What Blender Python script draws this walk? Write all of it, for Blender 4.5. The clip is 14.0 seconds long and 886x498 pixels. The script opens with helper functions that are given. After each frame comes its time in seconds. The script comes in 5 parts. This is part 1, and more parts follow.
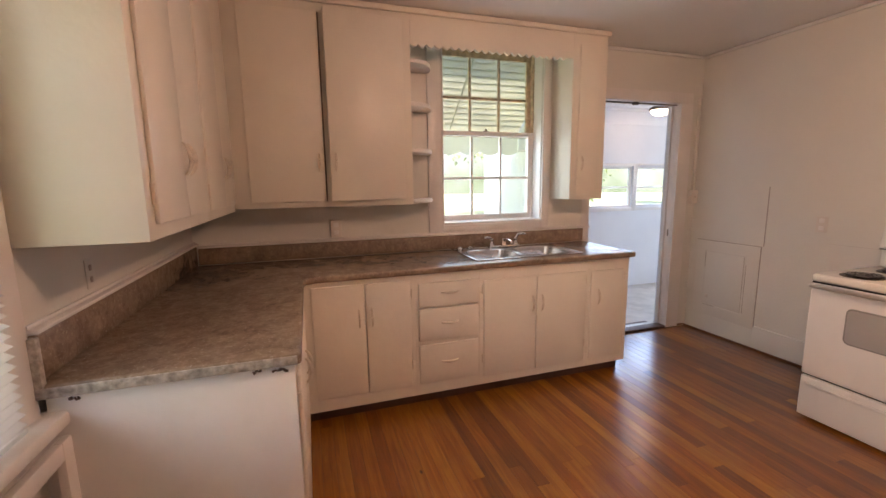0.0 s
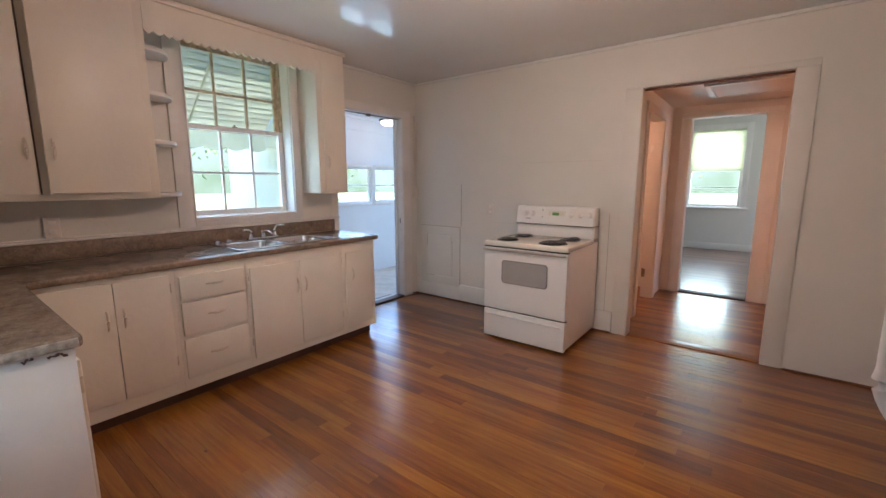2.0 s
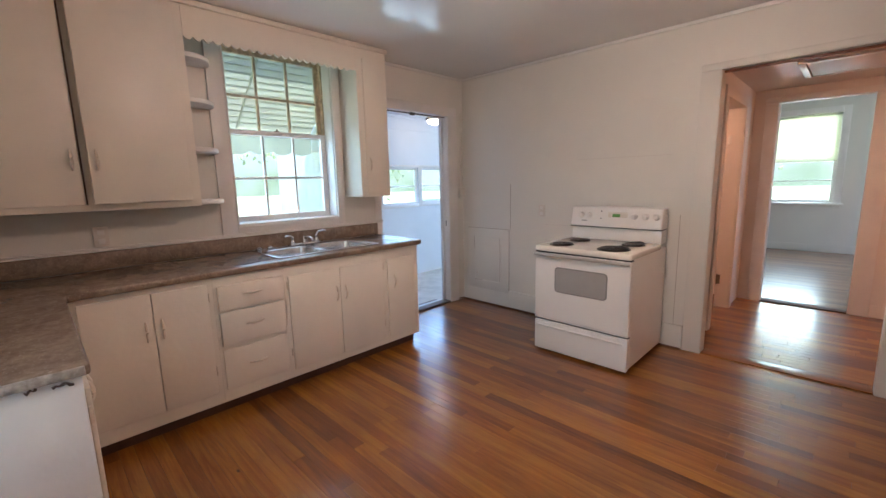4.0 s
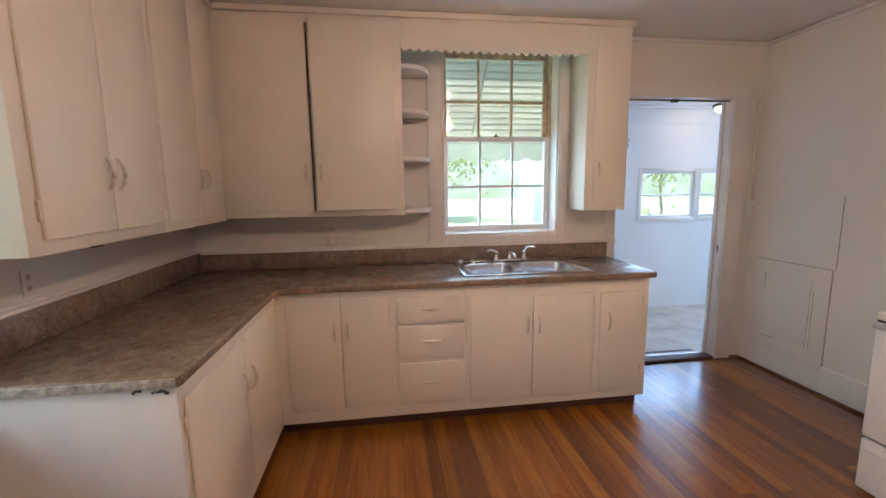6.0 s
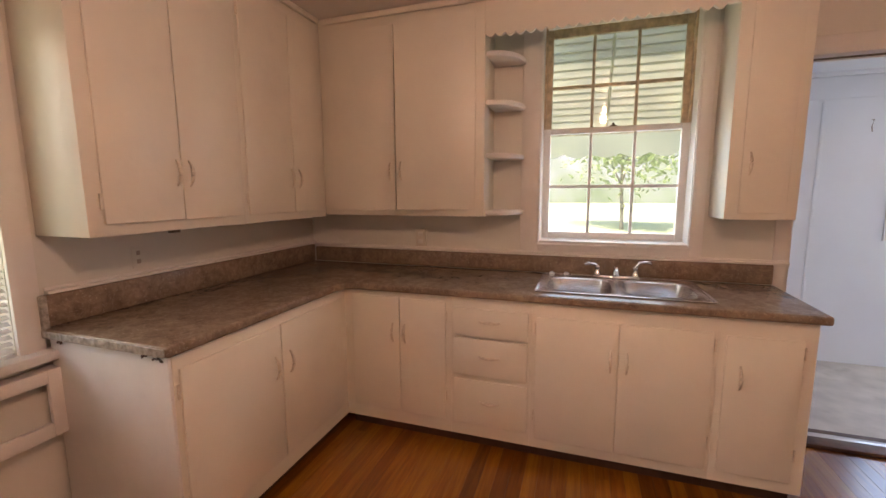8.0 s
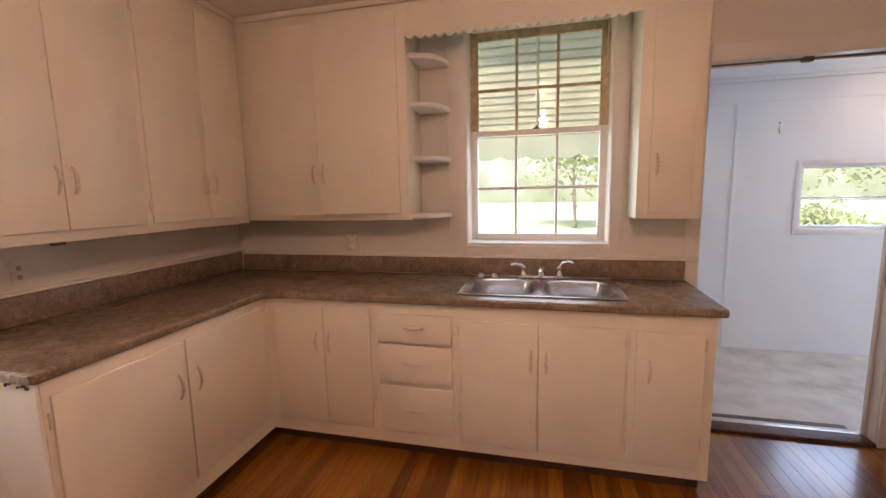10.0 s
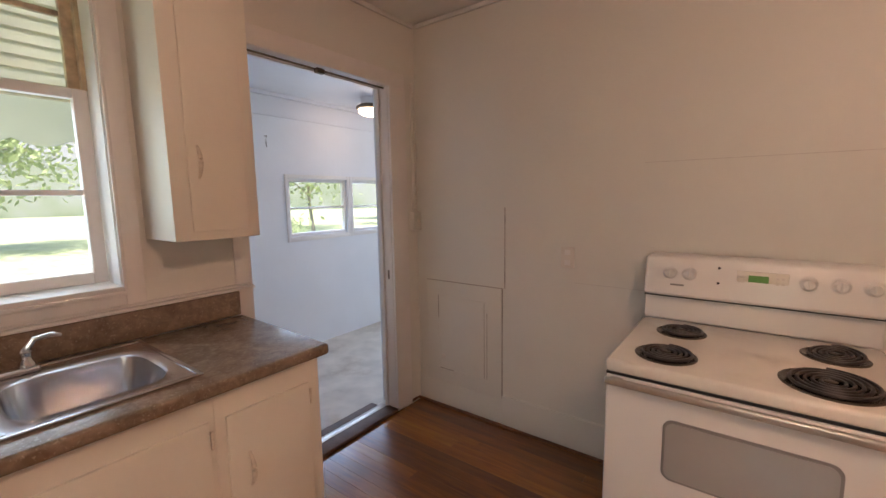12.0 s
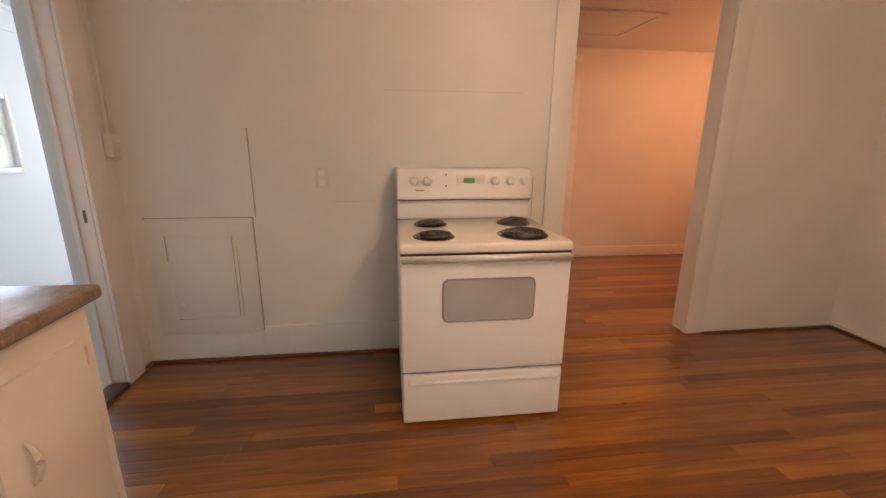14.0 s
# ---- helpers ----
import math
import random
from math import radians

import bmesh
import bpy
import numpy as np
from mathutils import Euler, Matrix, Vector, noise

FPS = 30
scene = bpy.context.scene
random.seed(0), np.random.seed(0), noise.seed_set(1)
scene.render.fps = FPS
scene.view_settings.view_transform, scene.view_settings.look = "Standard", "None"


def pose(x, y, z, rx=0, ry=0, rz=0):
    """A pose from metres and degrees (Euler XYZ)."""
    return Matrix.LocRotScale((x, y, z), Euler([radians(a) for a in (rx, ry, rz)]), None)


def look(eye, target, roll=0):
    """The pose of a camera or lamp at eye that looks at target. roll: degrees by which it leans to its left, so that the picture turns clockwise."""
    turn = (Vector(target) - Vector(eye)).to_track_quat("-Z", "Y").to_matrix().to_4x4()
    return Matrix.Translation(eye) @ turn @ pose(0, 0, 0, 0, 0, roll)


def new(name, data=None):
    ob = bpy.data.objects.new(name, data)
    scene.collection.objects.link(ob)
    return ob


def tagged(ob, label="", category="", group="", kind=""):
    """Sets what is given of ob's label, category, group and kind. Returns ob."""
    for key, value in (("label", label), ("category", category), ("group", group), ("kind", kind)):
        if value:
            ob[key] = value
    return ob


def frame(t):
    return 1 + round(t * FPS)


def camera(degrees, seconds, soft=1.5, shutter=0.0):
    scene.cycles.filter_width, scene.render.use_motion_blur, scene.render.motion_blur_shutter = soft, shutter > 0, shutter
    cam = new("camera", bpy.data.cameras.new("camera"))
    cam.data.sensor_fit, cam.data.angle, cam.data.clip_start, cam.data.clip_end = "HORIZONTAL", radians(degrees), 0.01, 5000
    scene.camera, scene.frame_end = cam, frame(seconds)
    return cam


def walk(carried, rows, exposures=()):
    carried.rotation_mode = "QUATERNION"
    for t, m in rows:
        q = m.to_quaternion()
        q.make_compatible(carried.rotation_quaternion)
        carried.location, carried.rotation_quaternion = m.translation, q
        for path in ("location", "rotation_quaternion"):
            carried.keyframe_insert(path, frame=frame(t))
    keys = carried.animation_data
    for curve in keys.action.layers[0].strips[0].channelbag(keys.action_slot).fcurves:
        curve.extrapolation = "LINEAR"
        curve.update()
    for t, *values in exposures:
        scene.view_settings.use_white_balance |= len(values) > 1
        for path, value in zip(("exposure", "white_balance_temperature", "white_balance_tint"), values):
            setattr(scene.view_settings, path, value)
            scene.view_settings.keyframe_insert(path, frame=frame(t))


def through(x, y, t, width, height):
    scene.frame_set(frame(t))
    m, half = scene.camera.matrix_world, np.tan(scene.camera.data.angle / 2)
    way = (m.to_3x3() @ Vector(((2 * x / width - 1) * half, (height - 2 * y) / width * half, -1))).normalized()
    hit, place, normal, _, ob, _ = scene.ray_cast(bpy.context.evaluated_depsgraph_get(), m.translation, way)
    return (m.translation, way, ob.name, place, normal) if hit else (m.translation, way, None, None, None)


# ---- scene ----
cam = camera(94.1, 14.0)
PATH = [
    (0, (0.073, 0.701, 1.416), (0.689, 2.578, 1.106), -0.8),
    (0.5, (-0.106, 0.618, 1.427), (0.888, 2.326, 1.124), -0.2),
    (1, (-0.181, 0.518, 1.427), (1.049, 2.070, 1.148), 0.2),
    (1.5, (-0.202, 0.381, 1.402), (1.182, 1.791, 1.096), -0.2),
    (2, (-0.255, 0.332, 1.380), (1.308, 1.539, 1.062), -0.1),
    (2.5, (-0.262, 0.326, 1.375), (1.364, 1.470, 1.052), -0.2),
    (3, (-0.225, 0.356, 1.381), (1.387, 1.532, 1.057), -0.6),
    (3.5, (-0.150, 0.405, 1.393), (1.385, 1.677, 1.069), -1.0),
    (4, (-0.045, 0.454, 1.405), (1.364, 1.853, 1.079), -1.3),
    (4.5, (0.083, 0.486, 1.410), (1.333, 2.012, 1.080), -1.2),
    (5, (0.312, 0.516, 1.410), (1.277, 2.235, 1.068), -0.7),
    (5.5, (0.498, 0.571, 1.422), (1.133, 2.435, 1.074), -1.1),
    (6, (0.645, 0.732, 1.445), (0.913, 2.693, 1.159), -0.8),
    (6.5, (0.826, 0.834, 1.475), (0.715, 2.816, 1.226), -1.8),
    (7, (1.069, 0.894, 1.478), (0.640, 2.830, 1.215), -0.4),
    (7.2, (1.124, 0.944, 1.453), (0.641, 2.867, 1.195), -0.2),
    (7.7, (1.238, 0.999, 1.429), (0.663, 2.897, 1.168), -0.1),
    (8.2, (1.386, 1.025, 1.424), (0.718, 2.893, 1.148), -0.4),
    (8.7, (1.520, 1.037, 1.429), (0.794, 2.884, 1.137), -0.7),
    (9.1, (1.587, 1.045, 1.435), (0.862, 2.891, 1.136), -1.0),
    (9.5, (1.593, 1.061, 1.437), (0.929, 2.925, 1.144), -1.1),
    (10, (1.525, 1.107, 1.433), (1.064, 3.035, 1.169), -1.1),
    (10.5, (1.386, 1.217, 1.451), (1.311, 3.200, 1.202), -1.5),
    (11, (1.348, 1.435, 1.409), (1.739, 3.379, 1.151), -1.6),
    (11.5, (1.406, 1.677, 1.430), (2.363, 3.415, 1.182), -1.2),
    (12, (1.430, 1.884, 1.426), (3.021, 3.071, 1.176), -0.9),
    (12.5, (1.392, 1.999, 1.421), (3.321, 2.466, 1.170), -0.3),
    (13, (1.273, 2.056, 1.363), (3.250, 2.095, 1.061), 0.1),
    (13.5, (1.180, 2.168, 1.327), (3.126, 2.032, 0.884), 0.5),
    (14, (1.152, 2.281, 1.291), (3.072, 2.030, 0.793), 0.5),
]
walk(cam, [(t, look(eye, target, roll)) for t, eye, target, roll in PATH],
     exposures=[(0.0, 2.85, 6700, 24), (0.5, 2.84, 6200, 21), (1.0, 2.85, 5750, 18), (2.2, 2.75, 5450, 13), (4.3, 2.87, 5350, 12), (5.0, 2.95, 5300, 12), (6.5, 2.78, 6250, 18), (7.0, 2.70, 6750, 24),
                (9.5, 2.78, 7100, 27), (11.0, 2.77, 6950, 25), (12.0, 2.48, 6650, 22), (12.5, 2.72, 6750, 20), (14.0, 2.97, 7150, 21)])

# ---- world, sun and lamps ----
world = bpy.data.worlds.new("sky")
scene.world = world
world.use_nodes = True
wt = world.node_tree
sky = wt.nodes.new("ShaderNodeTexSky")
sky.sky_type = "NISHITA"
sky.sun_disc = False
sky.sun_elevation = radians(58)
sky.sun_rotation = radians(170)
wt.links.new(sky.outputs[0], wt.nodes["Background"].inputs[0])
wt.nodes["Background"].inputs[1].default_value = 0.10


def lamp(name, kind, power, color, m, size=0.03, size_y=0.0):
    data = bpy.data.lights.new(name, kind)
    data.energy, data.color = power, color
    if kind == "AREA":
        data.shape, data.size, data.size_y = "RECTANGLE", size, size_y
    elif kind == "SUN":
        data.angle = size
    else:
        data.shadow_soft_size = size
    ob = new(name, data)
    ob.matrix_world = m
    return ob


lamp("sun", "SUN", 2.3, (1.0, 0.95, 0.86), look((1.5, -4, 7), (2.2, 0, 0)), radians(0.5))
WARM = (1.0, 0.625, 0.44)
lamp("kitchen_bulb_light", "POINT", 5.4, WARM, pose(1.533, 1.26, 2.30), 0.045)
lamp("hall_bulb_light", "POINT", 2.7, (1.0, 0.45, 0.22), pose(4.45, -1.15, 1.95), 0.05)
lamp("porch_bulb_light", "POINT", 0.4, WARM, pose(4.47, 5.05, 2.22), 0.05)
# daylight in the openings that look out on foliage and sky, plus two added fills
lamp("west_window_daylight", "AREA", 4.2, (1.0, 0.99, 0.80), look((-2.3, 0.95, 1.95), (3.6, 1.7, 0.6)), 2.4, 1.7).data.spread = radians(105)

lamp("kitchen_window_daylight", "AREA", 0.8, (0.62, 0.80, 1.0), look((1.49, 3.93, 1.46), (1.49, 0.0, 1.0)), 0.76, 0.62)
lamp("porch_window_daylight", "AREA", 1.15, (0.48, 0.68, 1.0), look((4.20, 5.66, 1.34), (3.2, 3.0, 0.2)), 0.68, 0.52)
lamp("porch_window_daylight", "AREA", 1.15, (0.48, 0.68, 1.0), look((5.02, 5.66, 1.34), (3.6, 3.0, 0.2)), 0.68, 0.52)
# added fill lamp at the porch's unseen end, to brighten the porch
lamp("porch_end_fill", "AREA", 5.8, (0.76, 0.89, 1.0), look((8.05, 4.66, 1.35), (5.0, 4.66, 1.2)), 1.3, 2.0)
lamp("far_window_daylight", "AREA", 6.5, (0.90, 1.0, 0.97), look((10.06, 1.165, 1.65), (5.0, 1.165, 1.4)), 0.92, 1.52)
# added fill lamp, out of view, to lift the far room's walls
lamp("far_room_fill", "AREA", 3.4, (0.93, 0.97, 1.0), look((7.8, -1.69, 1.6), (7.8, 1.0, 1.4)), 1.15, 1.35)
lamp("side_room_light", "POINT", 4.0, (1.0, 0.50, 0.26), pose(4.35, 2.35, 2.1), 0.06)

# ---- materials ----
def material(name, color, rough=0.5, metal=0.0, vary=0.06, scale=6.0, bump=0.0, bump_scale=60.0, coat=0.0,
             spec=0.5, stain=None, stain_amount=0.0, stain_scale=1.5):
    m = bpy.data.materials.new(name)
    m.use_nodes = True
    nt = m.node_tree
    b = nt.nodes["Principled BSDF"]
    b.inputs["Roughness"].default_value = rough
    b.inputs["Metallic"].default_value = metal
    b.inputs["Coat Weight"].default_value = coat
    b.inputs["Coat Roughness"].default_value = 0.15
    b.inputs["Specular IOR Level"].default_value = spec
    geo = nt.nodes.new("ShaderNodeNewGeometry")
    n1 = nt.nodes.new("ShaderNodeTexNoise")
    n1.inputs["Scale"].default_value = scale
    n1.inputs["Detail"].default_value = 5
    nt.links.new(geo.outputs["Position"], n1.inputs["Vector"])
    ramp = nt.nodes.new("ShaderNodeValToRGB")
    ramp.color_ramp.elements[0].position, ramp.color_ramp.elements[1].position = 0.3, 0.7
    ramp.color_ramp.elements[0].color = (*[c * (1 - vary) for c in color], 1)
    ramp.color_ramp.elements[1].color = (*[min(1, c * (1 + vary)) for c in color], 1)
    nt.links.new(n1.outputs["Fac"], ramp.inputs["Fac"])
    out = ramp.outputs["Color"]
    if stain:
        n2 = nt.nodes.new("ShaderNodeTexNoise")
        n2.inputs["Scale"].default_value = stain_scale
        n2.inputs["Detail"].default_value = 7
        n2.inputs["Roughness"].default_value = 0.65
        nt.links.new(geo.outputs["Position"], n2.inputs["Vector"])
        r2 = nt.nodes.new("ShaderNodeMapRange")
        r2.inputs["From Min"].default_value, r2.inputs["From Max"].default_value = 0.52, 0.78
        r2.inputs["To Max"].default_value = stain_amount
        nt.links.new(n2.outputs["Fac"], r2.inputs["Value"])
        mix = nt.nodes.new("ShaderNodeMixRGB")
        mix.inputs["Color2"].default_value = (*stain, 1)
        nt.links.new(r2.outputs["Result"], mix.inputs["Fac"])
        nt.links.new(out, mix.inputs["Color1"])
        out = mix.outputs["Color"]
    nt.links.new(out, b.inputs["Base Color"])
    if bump:
        n3 = nt.nodes.new("ShaderNodeTexNoise")
        n3.inputs["Scale"].default_value = bump_scale
        n3.inputs["Detail"].default_value = 4
        nt.links.new(geo.outputs["Position"], n3.inputs["Vector"])
        bm_ = nt.nodes.new("ShaderNodeBump")
        bm_.inputs["Strength"].default_value = bump
        bm_.inputs["Distance"].default_value = 0.004
        nt.links.new(n3.outputs["Fac"], bm_.inputs["Height"])
        nt.links.new(bm_.outputs["Normal"], b.inputs["Normal"])
    return m


def wood_floor(name, dark, mid, light, rough=0.24):
    """Finished pine strips: grain along y, tone by strip, worn darker patches."""
    m = bpy.data.materials.new(name)
    m.use_nodes = True
    nt = m.node_tree
    b = nt.nodes["Principled BSDF"]
    geo = nt.nodes.new("ShaderNodeNewGeometry")
    info = nt.nodes.new("ShaderNodeObjectInfo")
    mp = nt.nodes.new("ShaderNodeVectorMath")
    mp.operation = "MULTIPLY"
    mp.inputs[1].default_value = (26, 1.6, 26)
    nt.links.new(geo.outputs["Position"], mp.inputs[0])
    add = nt.nodes.new("ShaderNodeVectorMath")
    add.operation = "ADD"
    rnd = nt.nodes.new("ShaderNodeMath")
    rnd.operation = "MULTIPLY"
    rnd.inputs[1].default_value = 57.0
    tone = nt.nodes.new("ShaderNodeMath")
    tone.operation = "ADD"
    nt.links.new(info.outputs["Random"], tone.inputs[0])
    nt.links.new(geo.outputs["Random Per Island"], tone.inputs[1])
    fr = nt.nodes.new("ShaderNodeMath")
    fr.operation = "FRACT"
    nt.links.new(tone.outputs[0], fr.inputs[0])
    nt.links.new(fr.outputs[0], rnd.inputs[0])
    nt.links.new(mp.outputs[0], add.inputs[0])
    nt.links.new(rnd.outputs[0], add.inputs[1])
    grain = nt.nodes.new("ShaderNodeTexNoise")
    grain.inputs["Scale"].default_value = 1.6
    grain.inputs["Detail"].default_value = 8
    grain.inputs["Roughness"].default_value = 0.62
    grain.inputs["Distortion"].default_value = 0.7
    nt.links.new(add.outputs[0], grain.inputs["Vector"])
    mixv = nt.nodes.new("ShaderNodeMath")
    mixv.operation = "MULTIPLY_ADD"
    mixv.inputs[1].default_value = 0.46
    nt.links.new(fr.outputs[0], mixv.inputs[0])
    half = nt.nodes.new("ShaderNodeMath")
    half.operation = "MULTIPLY_ADD"
    half.inputs[1].default_value = 0.80
    half.inputs[2].default_value = -0.13
    nt.links.new(grain.outputs["Fac"], half.inputs[0])
    nt.links.new(half.outputs[0], mixv.inputs[2])
    ramp = nt.nodes.new("ShaderNodeValToRGB")
    e = ramp.color_ramp.elements
    e[0].position, e[0].color = 0.12, (*dark, 1)
    e[1].position, e[1].color = 0.9, (*light, 1)
    k = e.new(0.48)
    k.color = (*mid, 1)
    nt.links.new(mixv.outputs[0], ramp.inputs["Fac"])
    worn = nt.nodes.new("ShaderNodeTexNoise")
    worn.inputs["Scale"].default_value = 1.3
    worn.inputs["Detail"].default_value = 6
    nt.links.new(geo.outputs["Position"], worn.inputs["Vector"])
    wr = nt.nodes.new("ShaderNodeMapRange")
    wr.inputs["From Min"].default_value, wr.inputs["From Max"].default_value = 0.42, 0.85
    wr.inputs["To Max"].default_value = 0.42
    nt.links.new(worn.outputs["Fac"], wr.inputs["Value"])
    mix = nt.nodes.new("ShaderNodeMixRGB")
    mix.inputs["Color2"].default_value = (*[c * 0.55 for c in dark], 1)
    nt.links.new(wr.outputs["Result"], mix.inputs["Fac"])
    nt.links.new(ramp.outputs["Color"], mix.inputs["Color1"])
    spots = nt.nodes.new("ShaderNodeTexVoronoi")
    spots.inputs["Scale"].default_value = 3.1
    sv = nt.nodes.new("ShaderNodeVectorMath")
    sv.operation = "MULTIPLY"
    sv.inputs[1].default_value = (1.6, 0.8, 1.0)
    nt.links.new(geo.outputs["Position"], sv.inputs[0])
    nt.links.new(sv.outputs[0], spots.inputs["Vector"])
    sr = nt.nodes.new("ShaderNodeMapRange")
    sr.inputs["From Min"].default_value, sr.inputs["From Max"].default_value = 0.028, 0.05
    sr.inputs["To Min"].default_value, sr.inputs["To Max"].default_value = 0.75, 0.0
    nt.links.new(spots.outputs["Distance"], sr.inputs["Value"])
    mark = nt.nodes.new("ShaderNodeMixRGB")
    mark.inputs["Color2"].default_value = (0.018, 0.008, 0.004, 1)
    nt.links.new(sr.outputs["Result"], mark.inputs["Fac"])
    nt.links.new(mix.outputs["Color"], mark.inputs["Color1"])
    nt.links.new(mark.outputs["Color"], b.inputs["Base Color"])
    rr = nt.nodes.new("ShaderNodeMapRange")
    rr.inputs["To Min"].default_value, rr.inputs["To Max"].default_value = rough - 0.02, rough + 0.05
    nt.links.new(worn.outputs["Fac"], rr.inputs["Value"])
    nt.links.new(rr.outputs["Result"], b.inputs["Roughness"])
    b.inputs["Specular IOR Level"].default_value = 0.22
    b.inputs["Coat Weight"].default_value = 1.0
    b.inputs["Coat IOR"].default_value = 1.55
    b.inputs["Coat Roughness"].default_value = 0.20
    bp = nt.nodes.new("ShaderNodeBump")
    bp.inputs["Strength"].default_value = 0.05
    bp.inputs["Distance"].default_value = 0.002
    nt.links.new(grain.outputs["Fac"], bp.inputs["Height"])
    nt.links.new(bp.outputs["Normal"], b.inputs["Normal"])
    return m


def laminate(name):
    """Brown stone-look laminate: mottled at three scales with pale flecks."""
    m = bpy.data.materials.new(name)
    m.use_nodes = True
    nt = m.node_tree
    b = nt.nodes["Principled BSDF"]
    b.inputs["Roughness"].default_value = 0.27
    geo = nt.nodes.new("ShaderNodeNewGeometry")
    outs = []
    for s, d in ((9, 6), (38, 5), (130, 2)):
        n = nt.nodes.new("ShaderNodeTexNoise")
        n.inputs["Scale"].default_value = s
        n.inputs["Detail"].default_value = d
        n.inputs["Distortion"].default_value = 0.8
        nt.links.new(geo.outputs["Position"], n.inputs["Vector"])
        outs.append(n.outputs["Fac"])
    a = nt.nodes.new("ShaderNodeMath")
    a.operation = "MULTIPLY_ADD"
    a.inputs[1].default_value = 0.5
    nt.links.new(outs[0], a.inputs[0])
    h = nt.nodes.new("ShaderNodeMath")
    h.operation = "MULTIPLY"
    h.inputs[1].default_value = 0.5
    nt.links.new(outs[1], h.inputs[0])
    nt.links.new(h.outputs[0], a.inputs[2])
    ramp = nt.nodes.new("ShaderNodeValToRGB")
    e = ramp.color_ramp.elements
    e[0].position, e[0].color = 0.34, (0.155, 0.111, 0.077, 1)
    e[1].position, e[1].color = 0.68, (0.33, 0.255, 0.188, 1)
    k = e.new(0.5)
    k.color = (0.235, 0.173, 0.122, 1)
    nt.links.new(a.outputs[0], ramp.inputs["Fac"])
    fl = nt.nodes.new("ShaderNodeMapRange")
    fl.inputs["From Min"].default_value, fl.inputs["From Max"].default_value = 0.6, 0.72
    fl.inputs["To Max"].default_value = 0.65
    nt.links.new(outs[2], fl.inputs["Value"])
    mix = nt.nodes.new("ShaderNodeMixRGB")
    mix.inputs["Color2"].default_value = (0.44, 0.38, 0.31, 1)
    nt.links.new(fl.outputs["Result"], mix.inputs["Fac"])
    nt.links.new(ramp.outputs["Color"], mix.inputs["Color1"])
    nt.links.new(mix.outputs["Color"], b.inputs["Base Color"])
    return m


def glass_pane(name, tint=(0.97, 1.0, 0.98)):
    m = bpy.data.materials.new(name)
    m.use_nodes = True
    nt = m.node_tree
    nt.nodes.remove(nt.nodes["Principled BSDF"])
    tr = nt.nodes.new("ShaderNodeBsdfTransparent")
    tr.inputs[0].default_value = (*tint, 1)
    gl = nt.nodes.new("ShaderNodeBsdfGlossy")
    gl.inputs["Roughness"].default_value = 0.02
    lw = nt.nodes.new("ShaderNodeLayerWeight")
    pw = nt.nodes.new("ShaderNodeMath")
    pw.operation = "POWER"
    pw.inputs[1].default_value = 5.0
    nt.links.new(lw.outputs["Facing"], pw.inputs[0])
    fr = nt.nodes.new("ShaderNodeMath")
    fr.operation = "MULTIPLY_ADD"
    fr.inputs[1].default_value, fr.inputs[2].default_value = 0.6, 0.035
    nt.links.new(pw.outputs[0], fr.inputs[0])
    mx = nt.nodes.new("ShaderNodeMixShader")
    nt.links.new(fr.outputs[0], mx.inputs[0])
    nt.links.new(tr.outputs[0], mx.inputs[1])
    nt.links.new(gl.outputs[0], mx.inputs[2])
    nt.links.new(mx.outputs[0], nt.nodes["Material Output"].inputs[0])
    return m


def sheer(name, color, through=0.5):
    """Thin sheet that lets part of the light through: shades, slats, leaves."""
    m = bpy.data.materials.new(name)
    m.use_nodes = True
    nt = m.node_tree
    nt.nodes.remove(nt.nodes["Principled BSDF"])
    d = nt.nodes.new("ShaderNodeBsdfDiffuse")
    t = nt.nodes.new("ShaderNodeBsdfTranslucent")
    geo = nt.nodes.new("ShaderNodeNewGeometry")
    n = nt.nodes.new("ShaderNodeTexNoise")
    n.inputs["Scale"].default_value = 3.0
    nt.links.new(geo.outputs["Position"], n.inputs["Vector"])
    ramp = nt.nodes.new("ShaderNodeValToRGB")
    ramp.color_ramp.elements[0].color = (*[c * 0.75 for c in color], 1)
    ramp.color_ramp.elements[1].color = (*[min(1, c * 1.2) for c in color], 1)
    nt.links.new(n.outputs["Fac"], ramp.inputs["Fac"])
    nt.links.new(ramp.outputs["Color"], d.inputs[0])
    nt.links.new(ramp.outputs["Color"], t.inputs[0])
    mx = nt.nodes.new("ShaderNodeMixShader")
    mx.inputs[0].default_value = through
    nt.links.new(d.outputs[0], mx.inputs[1])
    nt.links.new(t.outputs[0], mx.inputs[2])
    nt.links.new(mx.outputs[0], nt.nodes["Material Output"].inputs[0])
    return m


def glow(name, color, strength):
    m = bpy.data.materials.new(name)
    m.use_nodes = True
    b = m.node_tree.nodes["Principled BSDF"]
    b.inputs["Base Color"].default_value = (*color, 1)
    b.inputs["Emission Color"].default_value = (*color, 1)
    b.inputs["Emission Strength"].default_value = strength
    return m


WALL = material("wall_paint", (0.74, 0.72, 0.655), 0.42, vary=0.03, scale=2.2, bump=0.25, bump_scale=45,
                stain=(0.60, 0.55, 0.49), stain_amount=0.25, stain_scale=1.1)
CEIL = material("ceiling_paint", (0.80, 0.79, 0.75), 0.15, vary=0.03, scale=1.4, bump=0.05, bump_scale=7)
CAB = material("cabinet_paint", (0.80, 0.755, 0.65), 0.36, vary=0.035, scale=3.0, bump=0.22, bump_scale=35,
               stain=(0.66, 0.58, 0.50), stain_amount=0.22, stain_scale=2.3)
